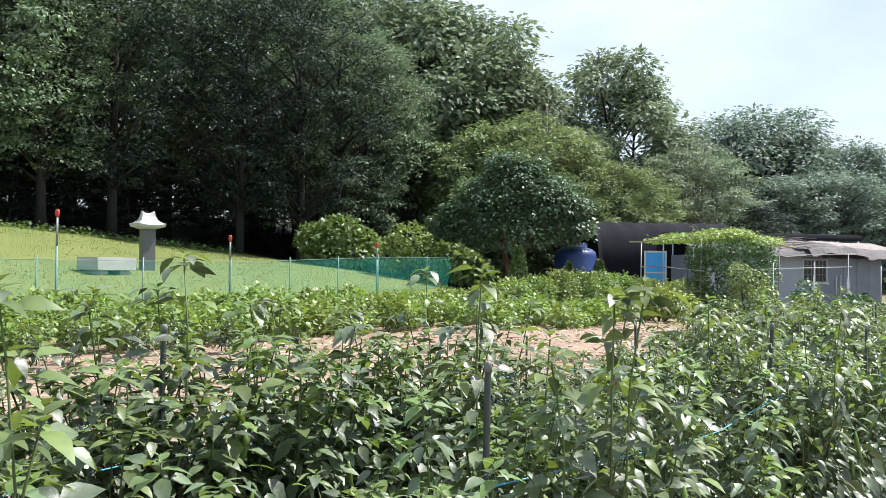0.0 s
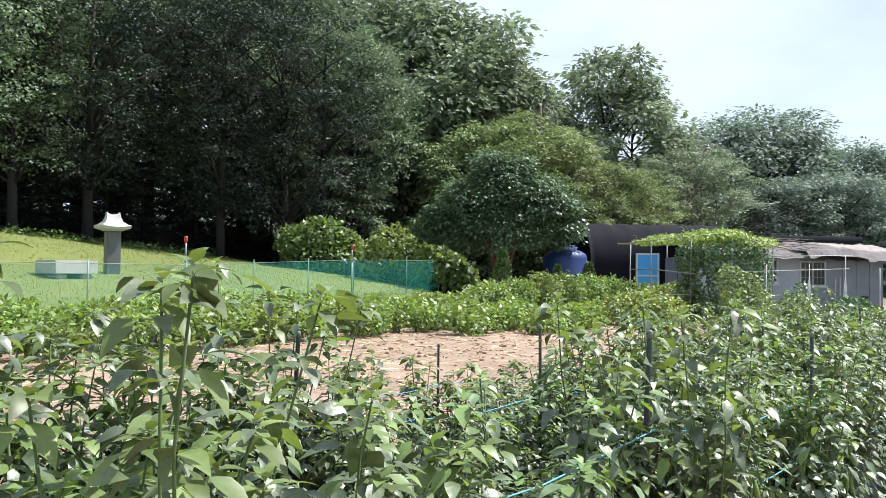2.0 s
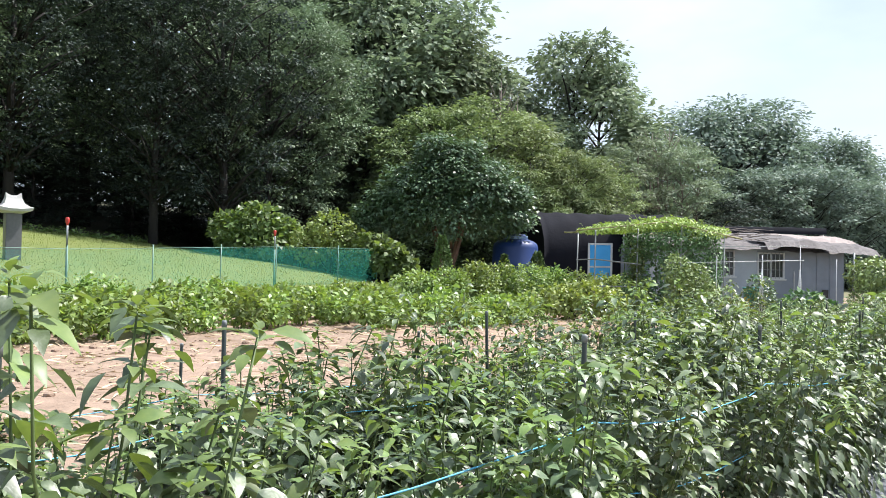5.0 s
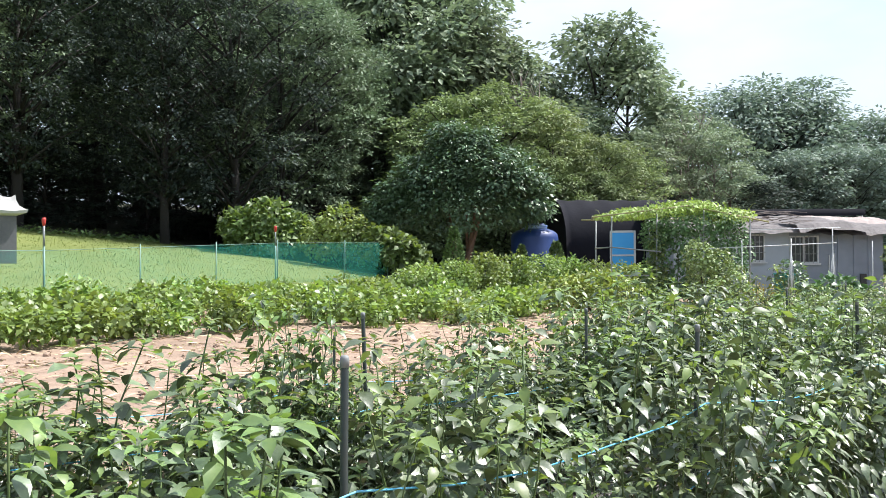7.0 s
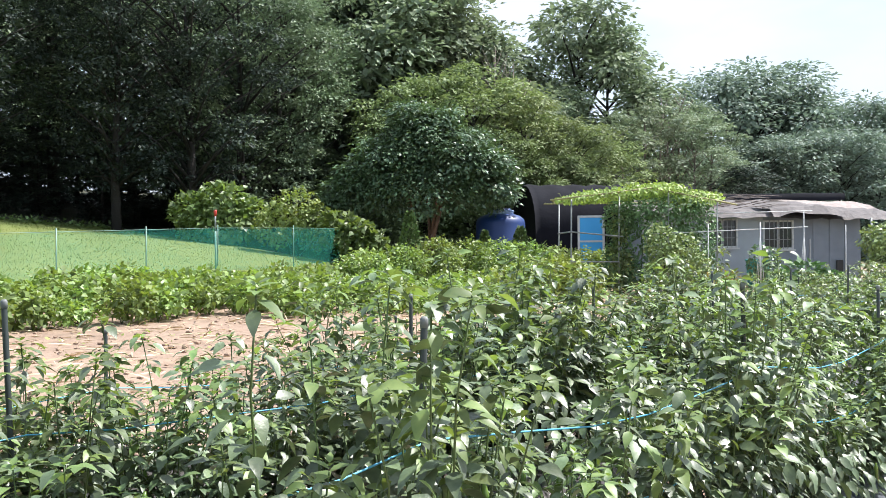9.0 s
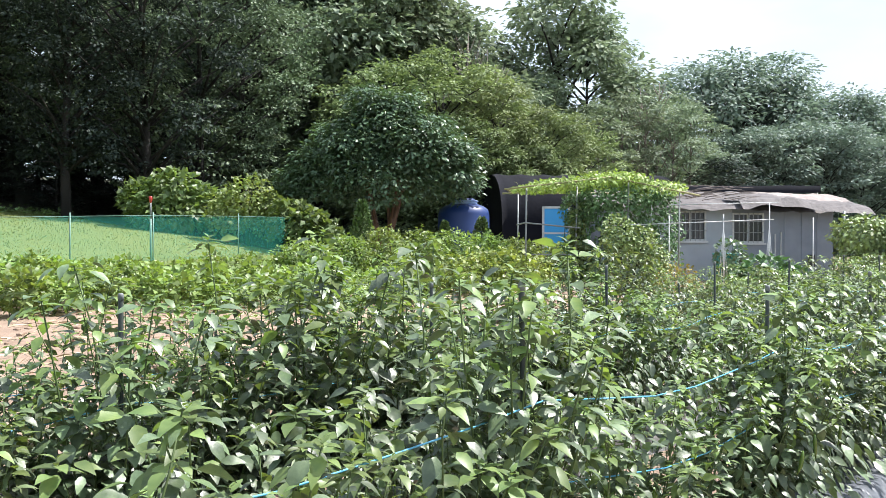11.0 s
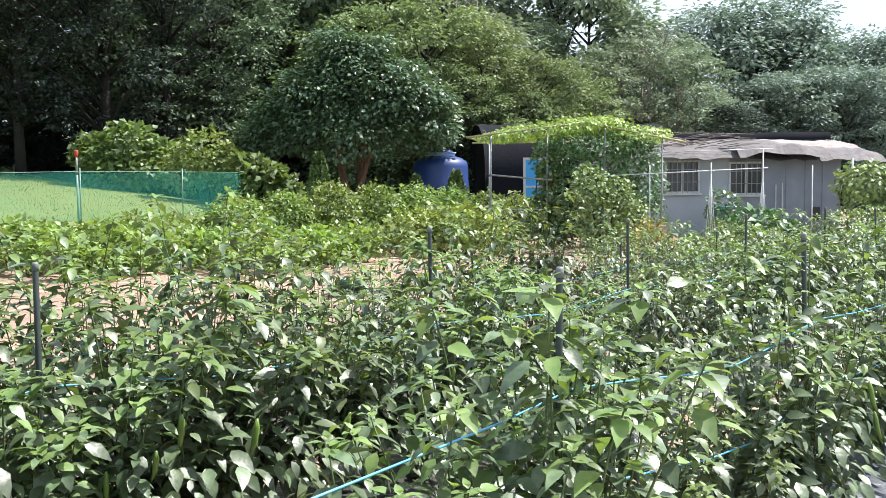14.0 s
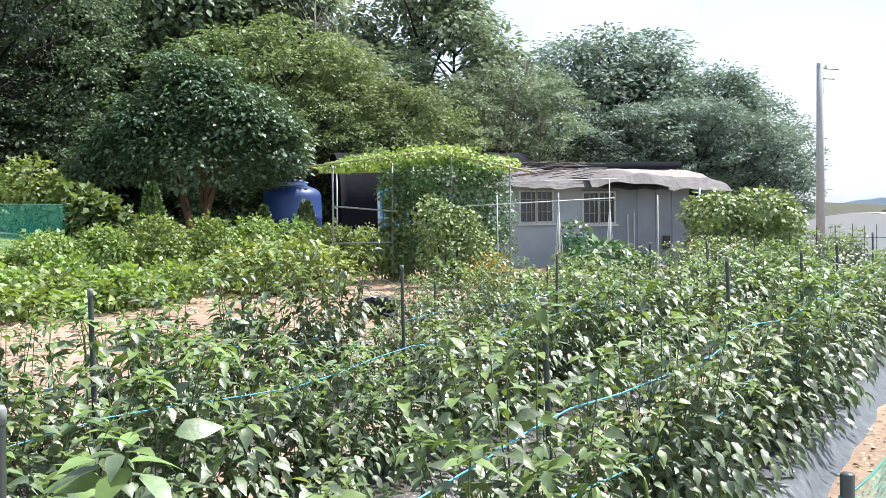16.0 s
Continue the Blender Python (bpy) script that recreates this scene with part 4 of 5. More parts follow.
# ---- tank, shade tunnel, blue door ----
def water_tank():
    x, y = 5.38, 35.4
    root = thing("water_tank", x, y, gz(x, y), "large blue plastic water tank standing beside the black tunnel", "water tank")
    prof = [(0.82, 0.0), (0.85, 0.05), (0.86, 0.6), (0.88, 0.64), (0.86, 0.68), (0.86, 1.2), (0.88, 1.24), (0.86, 1.28), (0.85, 1.86), (0.81, 2.02), (0.66, 2.13), (0.45, 2.2), (0.36, 2.22)]
    V, F, k = [], [], 40
    for r, z in prof:
        V += [(r * math.cos(2 * math.pi * i / k), r * math.sin(2 * math.pi * i / k), z) for i in range(k)]
    for a in range(len(prof) - 1):
        F += [(a * k + i, a * k + (i + 1) % k, (a + 1) * k + (i + 1) % k, (a + 1) * k + i) for i in range(k)]
    F.append(tuple((len(prof) - 1) * k + i for i in range(k)))
    part("body", mesh_from("tank_body", V, F, M_TANK, True), M_TANK, root)
    part("neck", tubes("tank_neck", [([(0, 0, 2.18), (0, 0, 2.29)], 0.45)], M_TANKLID, 28), M_TANKLID, root, "pale blue raised neck")
    part("lid", tubes("tank_lid", [([(0, 0, 2.29), (0, 0, 2.33), (0, 0, 2.39)], [0.40, 0.40, 0.34])], M_TANK, 28), M_TANK, root)
    part("hatch_rim", tubes("tank_rim", [([(0, 0, 2.28), (0, 0, 2.31)], 0.48)], M_TANKLID, 28), M_TANKLID, root)


water_tank()


def shade_roof():
    root = thing("shade_shelter", 9.8, 38.4, gz(9.8, 38.4), "long flat shelter roofed with black shade cloth behind the house", "shelter")
    g = gz(9.8, 38.4)
    V, F = [], []
    for i in range(25):
        for j, (yy, dz) in enumerate(((-1.0, -0.25), (-0.98, 0.0), (0.4, 0.08), (1.6, 0.0))):
            V.append((8.2 * i / 24, yy, 3.10 - g + dz + 0.03 * noise.noise((i * 0.6, j, 0)) - 0.02 * i / 24))
    for i in range(24):
        for j in range(3):
            F.append((i * 4 + j, (i + 1) * 4 + j, (i + 1) * 4 + j + 1, i * 4 + j + 1))
    part("cloth", mesh_from("shelter_cloth", V, F, M_SHADE, True), M_SHADE, root)
    for px in (0.1, 2.7, 5.4, 8.1):
        for py in (-0.9, 1.5):
            part("post", tubes("shelter_post", [([(px, py, -0.2), (px, py, 3.03 - g)], 0.03)], M_PIPE, 7), M_PIPE, root)


shade_roof()


def shade_tunnel():
    """A hooped tunnel covered with black shade cloth, its end open to the tank."""
    x0, x1, y, r, h = 6.45, 13.2, 40.0, 2.3, 3.5
    root = thing("shade_tunnel", x0, y, gz(x0, y), "long arched tunnel covered with black shade cloth", "shade tunnel", rz=8)
    g = -gz(x0, y)
    arc = []
    for i in range(19):
        a = math.pi * i / 18
        arc.append((-r * math.cos(a), min(h, 1.5 + (h - 1.5) * math.sin(a) ** 0.85) if 0 < i < 18 else 1.5))
    arc = [(-r, 0.0)] + arc + [(r, 0.0)]
    V, F = [], []
    nx = 30
    for i in range(nx + 1):
        xx = (x1 - x0) * i / nx
        for k, (yy, z) in enumerate(arc):
            w = 0.03 * math.sin(i * math.pi / 2) + 0.03 * noise.noise((xx, k * 0.5, 0))
            V.append((xx, yy, z * (1 + w * 0.3)))
    m = len(arc)
    for i in range(nx):
        for k in range(m - 1):
            F.append((i * m + k, i * m + k + 1, (i + 1) * m + k + 1, (i + 1) * m + k))
    F.append(tuple(range(m)))
    F.append(tuple(nx * m + k for k in range(m))[::-1])
    part("cloth", mesh_from("tunnel_cloth", V, F, M_SHADE, True), M_SHADE, root)
    for i in range(0, nx + 1, 3):
        xx = (x1 - x0) * i / nx
        part("hoop", tubes("tunnel_hoop", [([(xx, yy * 0.99, z * 0.99 - 0.01) for yy, z in arc], 0.010)], M_SHADE, 5), M_SHADE, root)


shade_tunnel()


def blue_door():
    root = thing("blue_panel_door", 8.30, 34.0, gz(8.3, 34.0), "sky-blue panel door in a white frame", "door")
    for a, b, c, d in ((-0.44, -0.37, 0, 2.18), (0.37, 0.44, 0, 2.18), (-0.37, 0.37, 2.11, 2.18), (-0.37, 0.37, 1.30, 1.36), (-0.37, 0.37, 0.3, 0.37)):
        part("frame_bar", a_box(a, b, -0.03, 0.03, c, d, bevel=0.006), M_WHITEP, root, "white frame bar")
    part("panel", a_box(-0.372, 0.372, -0.012, 0.012, 1.358, 2.112), M_SKYBLUE, root)
    part("panel", a_box(-0.372, 0.372, -0.012, 0.012, 0.368, 1.302), M_SKYBLUE, root)
    part("handle", a_box(0.27, 0.31, -0.06, -0.012, 1.0, 1.12, bevel=0.008), M_PIPE, root, "metal handle")


blue_door()


# ---- pergola ----
def pergola():
    x0, y0 = 6.81, 27.0
    root = thing("vine_pergola", x0, y0, gz(x0, y0), "pipe pergola overgrown with yellow-green climbing vines", "pergola")
    w, dp = 3.6, 3.0
    for px, py, h in ((0, 0, 2.36), (1.2, 0.1, 2.45), (2.4, 0, 2.5), (w, 0, 2.3), (0, dp, 2.4), (1.8, dp, 2.5), (w, dp, 2.35)):
        part("post", tubes("pergola_post", [([(px, py, -0.2), (px + 0.03, py, h)], 0.02)], M_PIPE, 8), M_PIPE, root)
    for a, b in (((-0.5, -0.05, 2.34), (2.0, -0.05, 2.62)), ((2.0, -0.05, 2.62), (w + 0.5, -0.05, 2.18)), ((-0.4, dp, 2.4), (w + 0.3, dp, 2.4)), ((-0.45, 0, 2.35), (-0.1, dp, 2.4)), ((w, 0, 2.3), (w, dp, 2.35)), ((1.2, 0, 2.5), (1.2, dp, 2.5)), ((2.4, 0, 2.55), (2.4, dp, 2.5))):
        part("roof_pole", tubes("roof_pole", [([a, b], 0.022)], M_RUSTPOLE, 7), M_RUSTPOLE, root, "bamboo-coloured roof pole")
    for a, b in (((0, -0.03, 1.55), (1.3, -0.03, 1.42)), ((0, -0.03, 0.8), (1.2, -0.03, 0.8)), ((0, 0, 1.55), (0, dp, 1.55))):
        part("rail", tubes("rail", [([a, b], 0.018)], M_PIPE, 7), M_PIPE, root)
    return root



pergola()


def climber(name, x, y, lobes, n, size, mat, label, category="climbing vine", strands=0):
    root = thing(name, x, y, gz(x, y), label, category)
    part("foliage", bush_mesh(name + "_foliage", lobes, n, size, mat, LEAF_BEAN, 0.3, 0.5), mat, root)
    runs = [([(l[0], l[1], 0.0 if i == 0 else max(0.0, l[2] - l[5])), (l[0] + 0.1, l[1], l[2]), (l[0] - 0.05, l[1], l[2] + l[5] * 0.8)], [0.015, 0.012, 0.005]) for i, l in enumerate(lobes)]
    for r in runs:
        part("stem", tubes(name + "_stem", [r], M_STEM, 5), M_STEM, root)
    for k in range(strands):
        l = lobes[int(rng.integers(0, len(lobes)))]
        a = rng.uniform(0, 6.28)
        p = Vector((l[0] + math.cos(a) * l[3] * 0.8, l[1] + math.sin(a) * l[4] * 0.8, l[2] + l[5] * 0.7))
        q = p + Vector((math.cos(a) * 0.2, math.sin(a) * 0.2, rng.uniform(0.05, 0.22)))
        part("tendril", tubes(name + "_tendril", [([p, p.lerp(q, 0.5) + Vector((0, 0, 0.06)), q], [0.006, 0.005, 0.003])], M_LIME, 4), M_LIME, root)
    return root


climber("pergola_vine", 8.8, 27.4, [(0.4, 0, 1.9, 1.2, 0.6, 0.6), (1.1, 0, 1.5, 0.75, 0.6, 0.95), (-0.2, 0.1, 1.2, 0.8, 0.5, 1.1), (1.25, 0.2, 0.8, 0.6, 0.5, 0.85), (0.5, 0.2, 0.8, 0.8, 0.5, 0.8), (-0.7, 0.2, 0.7, 0.5, 0.4, 0.7), (-0.65, 0.4, 1.9, 0.45, 0.5, 0.5), (0.3, -0.2, 2.2, 1.3, 0.5, 0.3)], 9500, 0.085, M_CURTAIN, "dense climbing vine curtain on the pergola", strands=8)
climber("roof_vine", 8.4, 28.3, [(-0.6, -0.4, 2.5, 0.9, 1.3, 0.14), (0.6, -0.3, 2.62, 0.9, 1.4, 0.18), (1.6, -0.4, 2.4, 0.8, 1.3, 0.2), (-1.3, -0.4, 2.42, 0.6, 1.1, 0.08), (0.4, -1.2, 2.6, 1.2, 0.3, 0.2)], 5200, 0.08, M_LIME, "yellow-green vine leaves spread over the pergola roof", strands=16)
climber("post_vine", 8.1, 27.2, [(0, 0, 0.5, 0.35, 0.3, 0.5), (0.0, 0, 1.1, 0.22, 0.22, 0.5), (-0.05, 0, 1.7, 0.2, 0.2, 0.5)], 700, 0.10, M_VINE, "vine climbing a pergola post")
bush("tomato_plant", 8.95, 25.6, [(0, 0, 0.7, 0.55, 0.45, 0.7), (-0.2, 0, 1.3, 0.4, 0.35, 0.45), (0.35, 0.1, 1.15, 0.35, 0.35, 0.4), (0.6, 0.1, 0.6, 0.4, 0.4, 0.55)], 3200, 0.08, M_GOURD, "tall pale green tomato plants before the pergola", "tomato plant")


# ---- house ----
def house():
    X0, X1, Y0, Y1, Z1 = 9.6, 16.15, 32.0, 36.6, 2.12
    root = thing("garden_house", 0, 0, 0, "low grey panelled garden house with tarpaulin-covered roof", "house")
    wins = [(11.53, 12.46, 1.15, 2.03), (13.22, 14.14, 1.09, 1.97)]
    xs = [X0, wins[0][0], wins[0][1], wins[1][0], wins[1][1], 14.75, X1]
    for i in range(6):
        a, b = xs[i], xs[i + 1]
        mat = M_WALLWHITE if i in (0, 2) else M_WALL
        if i in (1, 3):
            w = wins[0 if i == 1 else 1]
            part("wall_panel", a_box(a, b, Y0, Y0 + 0.12, -0.2, w[2]), M_WALLWHITE if i == 1 else M_WALL, root)
            part("wall_panel", a_box(a, b, Y0, Y0 + 0.12, w[3], Z1), M_WALLWHITE if i == 1 else M_WALL, root)
        else:
            part("wall_panel", a_box(a, b, Y0, Y0 + 0.12, -0.2, Z1), mat, root)
    for xx in (14.75, 15.25, 15.7):
        part("batten", a_box(xx - 0.025, xx + 0.025, Y0 - 0.025, Y0 - 0.001, -0.1, Z1 - 0.02), M_WALL, root)
    for xx, zz in ((14.45, 1.35), (14.62, 1.4)):
        part("white_stick", a_box(xx - 0.012, xx + 0.012, Y0 - 0.06, Y0 - 0.03, 0.0, zz), M_WHITEP, root)
    part("wall_panel", a_box(X1 - 0.12, X1, Y0 + 0.121, Y1, -0.2, Z1), M_WALL, root)
    part("wall_panel", a_box(X0, X0 + 0.12, Y0 + 0.121, Y1, -0.2, Z1), M_WALL, root)
    part("wall_panel", a_box(X0 + 0.121, X1 - 0.121, Y1 - 0.12, Y1, -0.2, Z1), M_WALL, root)
    for k, (a, b, c, d) in enumerate(wins):
        f = 0.05
        win = part("window", a_box(a + f, b - f, Y0 + 0.05, Y0 + 0.06, c + f, d - f), M_GLASS, root, "sliding window with white frame and bars")
        for q in ((a, a + f, c, d), (b - f, b, c, d), (a + f, b - f, c, c + f), (a + f, b - f, d - f, d), ((a + b) / 2 - 0.03, (a + b) / 2 + 0.03, c + f, d - f)):
            part("window_frame", a_box(q[0], q[1], Y0 - 0.03, Y0 + 0.04, q[2], q[3], bevel=0.005), M_WHITEP, win)
        part("sill", a_box(a - 0.05, b + 0.05, Y0 - 0.07, Y0 - 0.032, c - 0.05, c), M_WHITEP, win)
        for i in range(1, 6):
            xx = a + f + (b - a - 2 * f) * i / 6
            part("bar", a_box(xx - 0.008, xx + 0.008, Y0 - 0.055, Y0 - 0.04, c, d), M_PIPE, win)
        for zz in (c + 0.3, d - 0.25):
            part("bar", a_box(a, b, Y0 - 0.07, Y0 - 0.056, zz - 0.008, zz + 0.008), M_PIPE, win)
    part("curtain", a_box(11.6, 11.9, Y0 + 0.10, Y0 + 0.115, 1.2, 2.0), M_TARPPALE, root, "pale pinkish curtain")
    # roof sheet, sagging
    V, F = [], []
    nx, ny = 40, 16
    for i in range(nx + 1):
        for j in range(ny + 1):
            x = X0 - 0.3 + (X1 - X0 + 1.3) * i / nx
            t = j / ny
            y = Y0 - 0.5 + (Y1 - Y0 + 0.8) * t
            z = Z1 + 0.08 + 0.62 * min(t * 1.6, 1) - 0.02 * (x - X0) + 0.09 * noise.noise((x * 0.9, y * 0.9, 0)) + 0.06 * noise.noise((x * 2.8, y * 2.5, 5))
            if j == 0:
                z -= 0.10 + 0.08 * noise.noise((x * 2.2, 0, 9))
            V.append((x, y, z))
    for i in range(nx):
        for j in range(ny):
            a = i * (ny + 1) + j
            F.append((a, a + ny + 1, a + ny + 2, a + 1))
    S = [1 if (f // ny) > 26 and (f % ny) > 4 else 0 for f in range(len(F))]
    part("roof", mesh_from("house_roof", V, F, [M_TARP, M_TARPPALE], False, S), M_TARP, root, "dusty sagging tarpaulin roof")
    V2, F2 = [], []
    for i in range(15):
        for j in range(7):
            x = 13.3 + 2.3 * i / 14
            y = Y0 - 0.75 + 1.9 * j / 6
            z = Z1 + 0.14 + 0.3 * j / 6 + 0.10 * noise.noise((x * 1.9, y * 1.6, 2)) + 0.10 * math.sin(i / 14 * math.pi) - (0.16 if j == 0 else 0)
            V2.append((x, y, z - 0.05 * (x - 13.3)))
    for i in range(14):
        for j in range(6):
            a = i * 7 + j
            F2.append((a, a + 7, a + 8, a + 1))
    part("roof_sheet", mesh_from("house_roof_sheet", V2, F2, M_TARP, False), M_TARP, root, "loose grey tarpaulin over the eave")
    part("corner_post", tubes("corner_post", [([(X1 + 0.05, Y0 - 0.6, -0.2), (X1 + 0.05, Y0 - 0.6, 2.0)], 0.035)], M_PIPE, 8), M_PIPE, root)
    for k in range(64):
        x = rng.uniform(X0 - 0.2, 13.2)
        y = Y0 - 0.5 + rng.uniform(0, 2.0)
        z = Z1 + 0.18 + 0.25 * (y - Y0 + 0.5)
        a = rng.uniform(-0.7, 0.7)
        part("twig", tubes("roof_twig", [([(x, y, z), (x + 0.5 * math.cos(a), y + 0.5 * math.sin(a), z + 0.08), (x + math.cos(a), y + math.sin(a), z + 0.05)], [0.012, 0.01, 0.005])], M_DEAD, 4), M_DEAD, root, "dry vine stem")
    part("black_patch", a_box(15.4, 15.6, Y0 - 0.08, Y0 - 0.026, 0.40, 0.75, bevel=0.01), M_BLACK, root, "small black box on the wall")


house()


def trellis():
    root = thing("pipe_trellis", 10.0, 26.6, gz(10, 26.6), "white pipe trellis frame standing before the house", "trellis")
    for px, h in ((0.1, 1.75), (1.35, 1.78), (2.4, 2.05), (3.4, 1.7)):
        part("post", tubes("trellis_post", [([(px, 0, -0.2), (px, 0, h)], 0.012)], M_WHITEP, 7), M_WHITEP, root)
    for a, b in (((-1.2, 0, 1.52), (2.5, 0, 1.66)), ((0.1, 0, 2.0), (2.6, 0, 2.05))):
        part("rail", tubes("trellis_rail", [([a, b], 0.010)], M_WHITEP, 7), M_WHITEP, root)
    for px in (1.35, 2.4):
        for o in (-0.12, -0.05, 0.06, 0.13):
            part("prop", tubes("trellis_prop", [([(px + o, 0.05, -0.05), (px, 0, 1.5)], 0.008)], M_WHITEP, 5), M_WHITEP, root)


trellis()
climber("gourd_vine", 15.95, 28.2, [(-0.7, 0, 1.55, 0.75, 0.8, 0.45), (0.3, 0, 1.6, 0.85, 0.8, 0.45), (0.9, 0.1, 1.2, 0.5, 0.7, 0.75), (0.6, -0.1, 0.7, 0.75, 0.6, 0.7), (-0.9, 0.1, 0.7, 0.45, 0.5, 0.6), (-0.2, -0.1, 1.0, 0.7, 0.5, 0.6), (1.0, 0, 0.5, 0.5, 0.5, 0.5)], 6500, 0.11, M_GOURD, "broad-leaved gourd vine over a low frame", strands=8)
bush("squash_plant", 11.6, 24.5, [(0, 0, 0.55, 0.6, 0.5, 0.45), (-0.4, 0, 0.4, 0.4, 0.4, 0.35), (0.5, 0, 0.45, 0.4, 0.4, 0.35)], 900, 0.15, M_CURTAIN, "dark green large-leaved plant before the house", "squash plant")
bush("rusty_herb", 9.3, 23.0, [(0, 0, 0.4, 0.35, 0.3, 0.4), (0.25, 0, 0.5, 0.25, 0.25, 0.3)], 700, 0.07, M_RUST, "rust-coloured flowering herb clump", "herb", LEAF_SMALL)


# ---- far right ----
def utility_pole():
    x, y = 22.05, 36.0
    g = gz(x, y)
    root = thing("utility_pole", x, y, g, "tapered concrete utility pole with steel arms near the top", "utility pole")
    h = 6.05 - g
    part("pole", tubes("pole_shaft", [([(0, 0, -0.5), (0, 0, h * 0.5), (0, 0, h)], [0.15, 0.125, 0.10])], M_CONCRETE, 14), M_CONCRETE, root)
    part("arm", tubes("pole_arm", [([(-0.05, 0, h - 0.15), (0.62, 0, h - 0.2)], 0.025)], M_PIPE, 6), M_PIPE, root)
    part("arm", tubes("pole_arm", [([(-0.05, 0, h - 0.48), (0.5, 0, h - 0.5)], 0.025)], M_PIPE, 6), M_PIPE, root)
    part("insulator", tubes("insulator", [([(0.2, 0, h - 0.2), (0.2, 0, h - 0.06)], [0.03, 0.05])], M_WHITEP, 8), M_WHITEP, root)


utility_pole()


def greenhouse():
    x, y = 31.6, 50.0
    g = gz(x, y)
    root = thing("polytunnel", x, y, g, "arched white plastic film greenhouse", "greenhouse", rz=-35)
    r, h, ln = 3.9, 2.45, 22
    arc = [(-r * math.cos(math.pi * i / 20), h * math.sin(math.pi * i / 20) ** 0.75) for i in range(21)]
    V, F = [], []
    for i in range(23):
        for a, z in arc:
            V.append((a, ln * i / 22, z + 0.02 * (i % 2)))
    for i in range(22):
        for k in range(20):
            F.append((i * 21 + k, i * 21 + k + 1, (i + 1) * 21 + k + 1, (i + 1) * 21 + k))
    F.append(tuple(range(21)))
    part("film", mesh_from("greenhouse_film", V, F, M_POLY, True), M_POLY, root)
    for i in range(0, 23, 2):
        part("hoop", tubes("greenhouse_hoop", [([(a * 1.004, ln * i / 22 - 0.03, z * 1.004 + 0.015) for a, z in arc], 0.022)], M_PIPE, 5), M_PIPE, root)
    part("end_rail", tubes("greenhouse_rail", [([(-r, -0.05, 1.25), (r, -0.05, 1.25)], 0.025)], M_PIPE, 5), M_PIPE, root)
    b = thing("brown_roofed_shed", 47.0, 64.0, gz(47, 64), "low shed with a brown roof behind the greenhouse", "shed", rz=-30)
    part("wall", a_box(-4, 4, -2.5, 2.5, -0.2, 2.4), M_WALLWHITE, b)
    part("roof", a_box(-4.4, 4.4, -2.9, 2.9, 2.402, 2.75, bevel=0.05), M_BROWNROOF, b)


greenhouse()


def mountain():
    V, F = [], []
    for i in range(61):
        a = radians(10 + 70 * i / 60)
        x, y = 1500 * math.sin(a), 1500 * math.cos(a)
        z = 20 + 22 * noise.noise((i * 0.11, 0, 0)) + 9 * noise.noise((i * 0.4, 2, 0))
        V += [(x, y, -40), (x, y, z), (x * 1.2, y * 1.2, z * 0.6)]
    for i in range(60):
        F += [(3 * i, 3 * i + 3, 3 * i + 4, 3 * i + 1), (3 * i + 1, 3 * i + 4, 3 * i + 5, 3 * i + 2)]
    tagged(new("backdrop", mesh_from("backdrop", V, F, M_MOUNTAIN, True)), "hazy blue mountain ridge on the horizon", "mountain", kind="structure")


mountain()


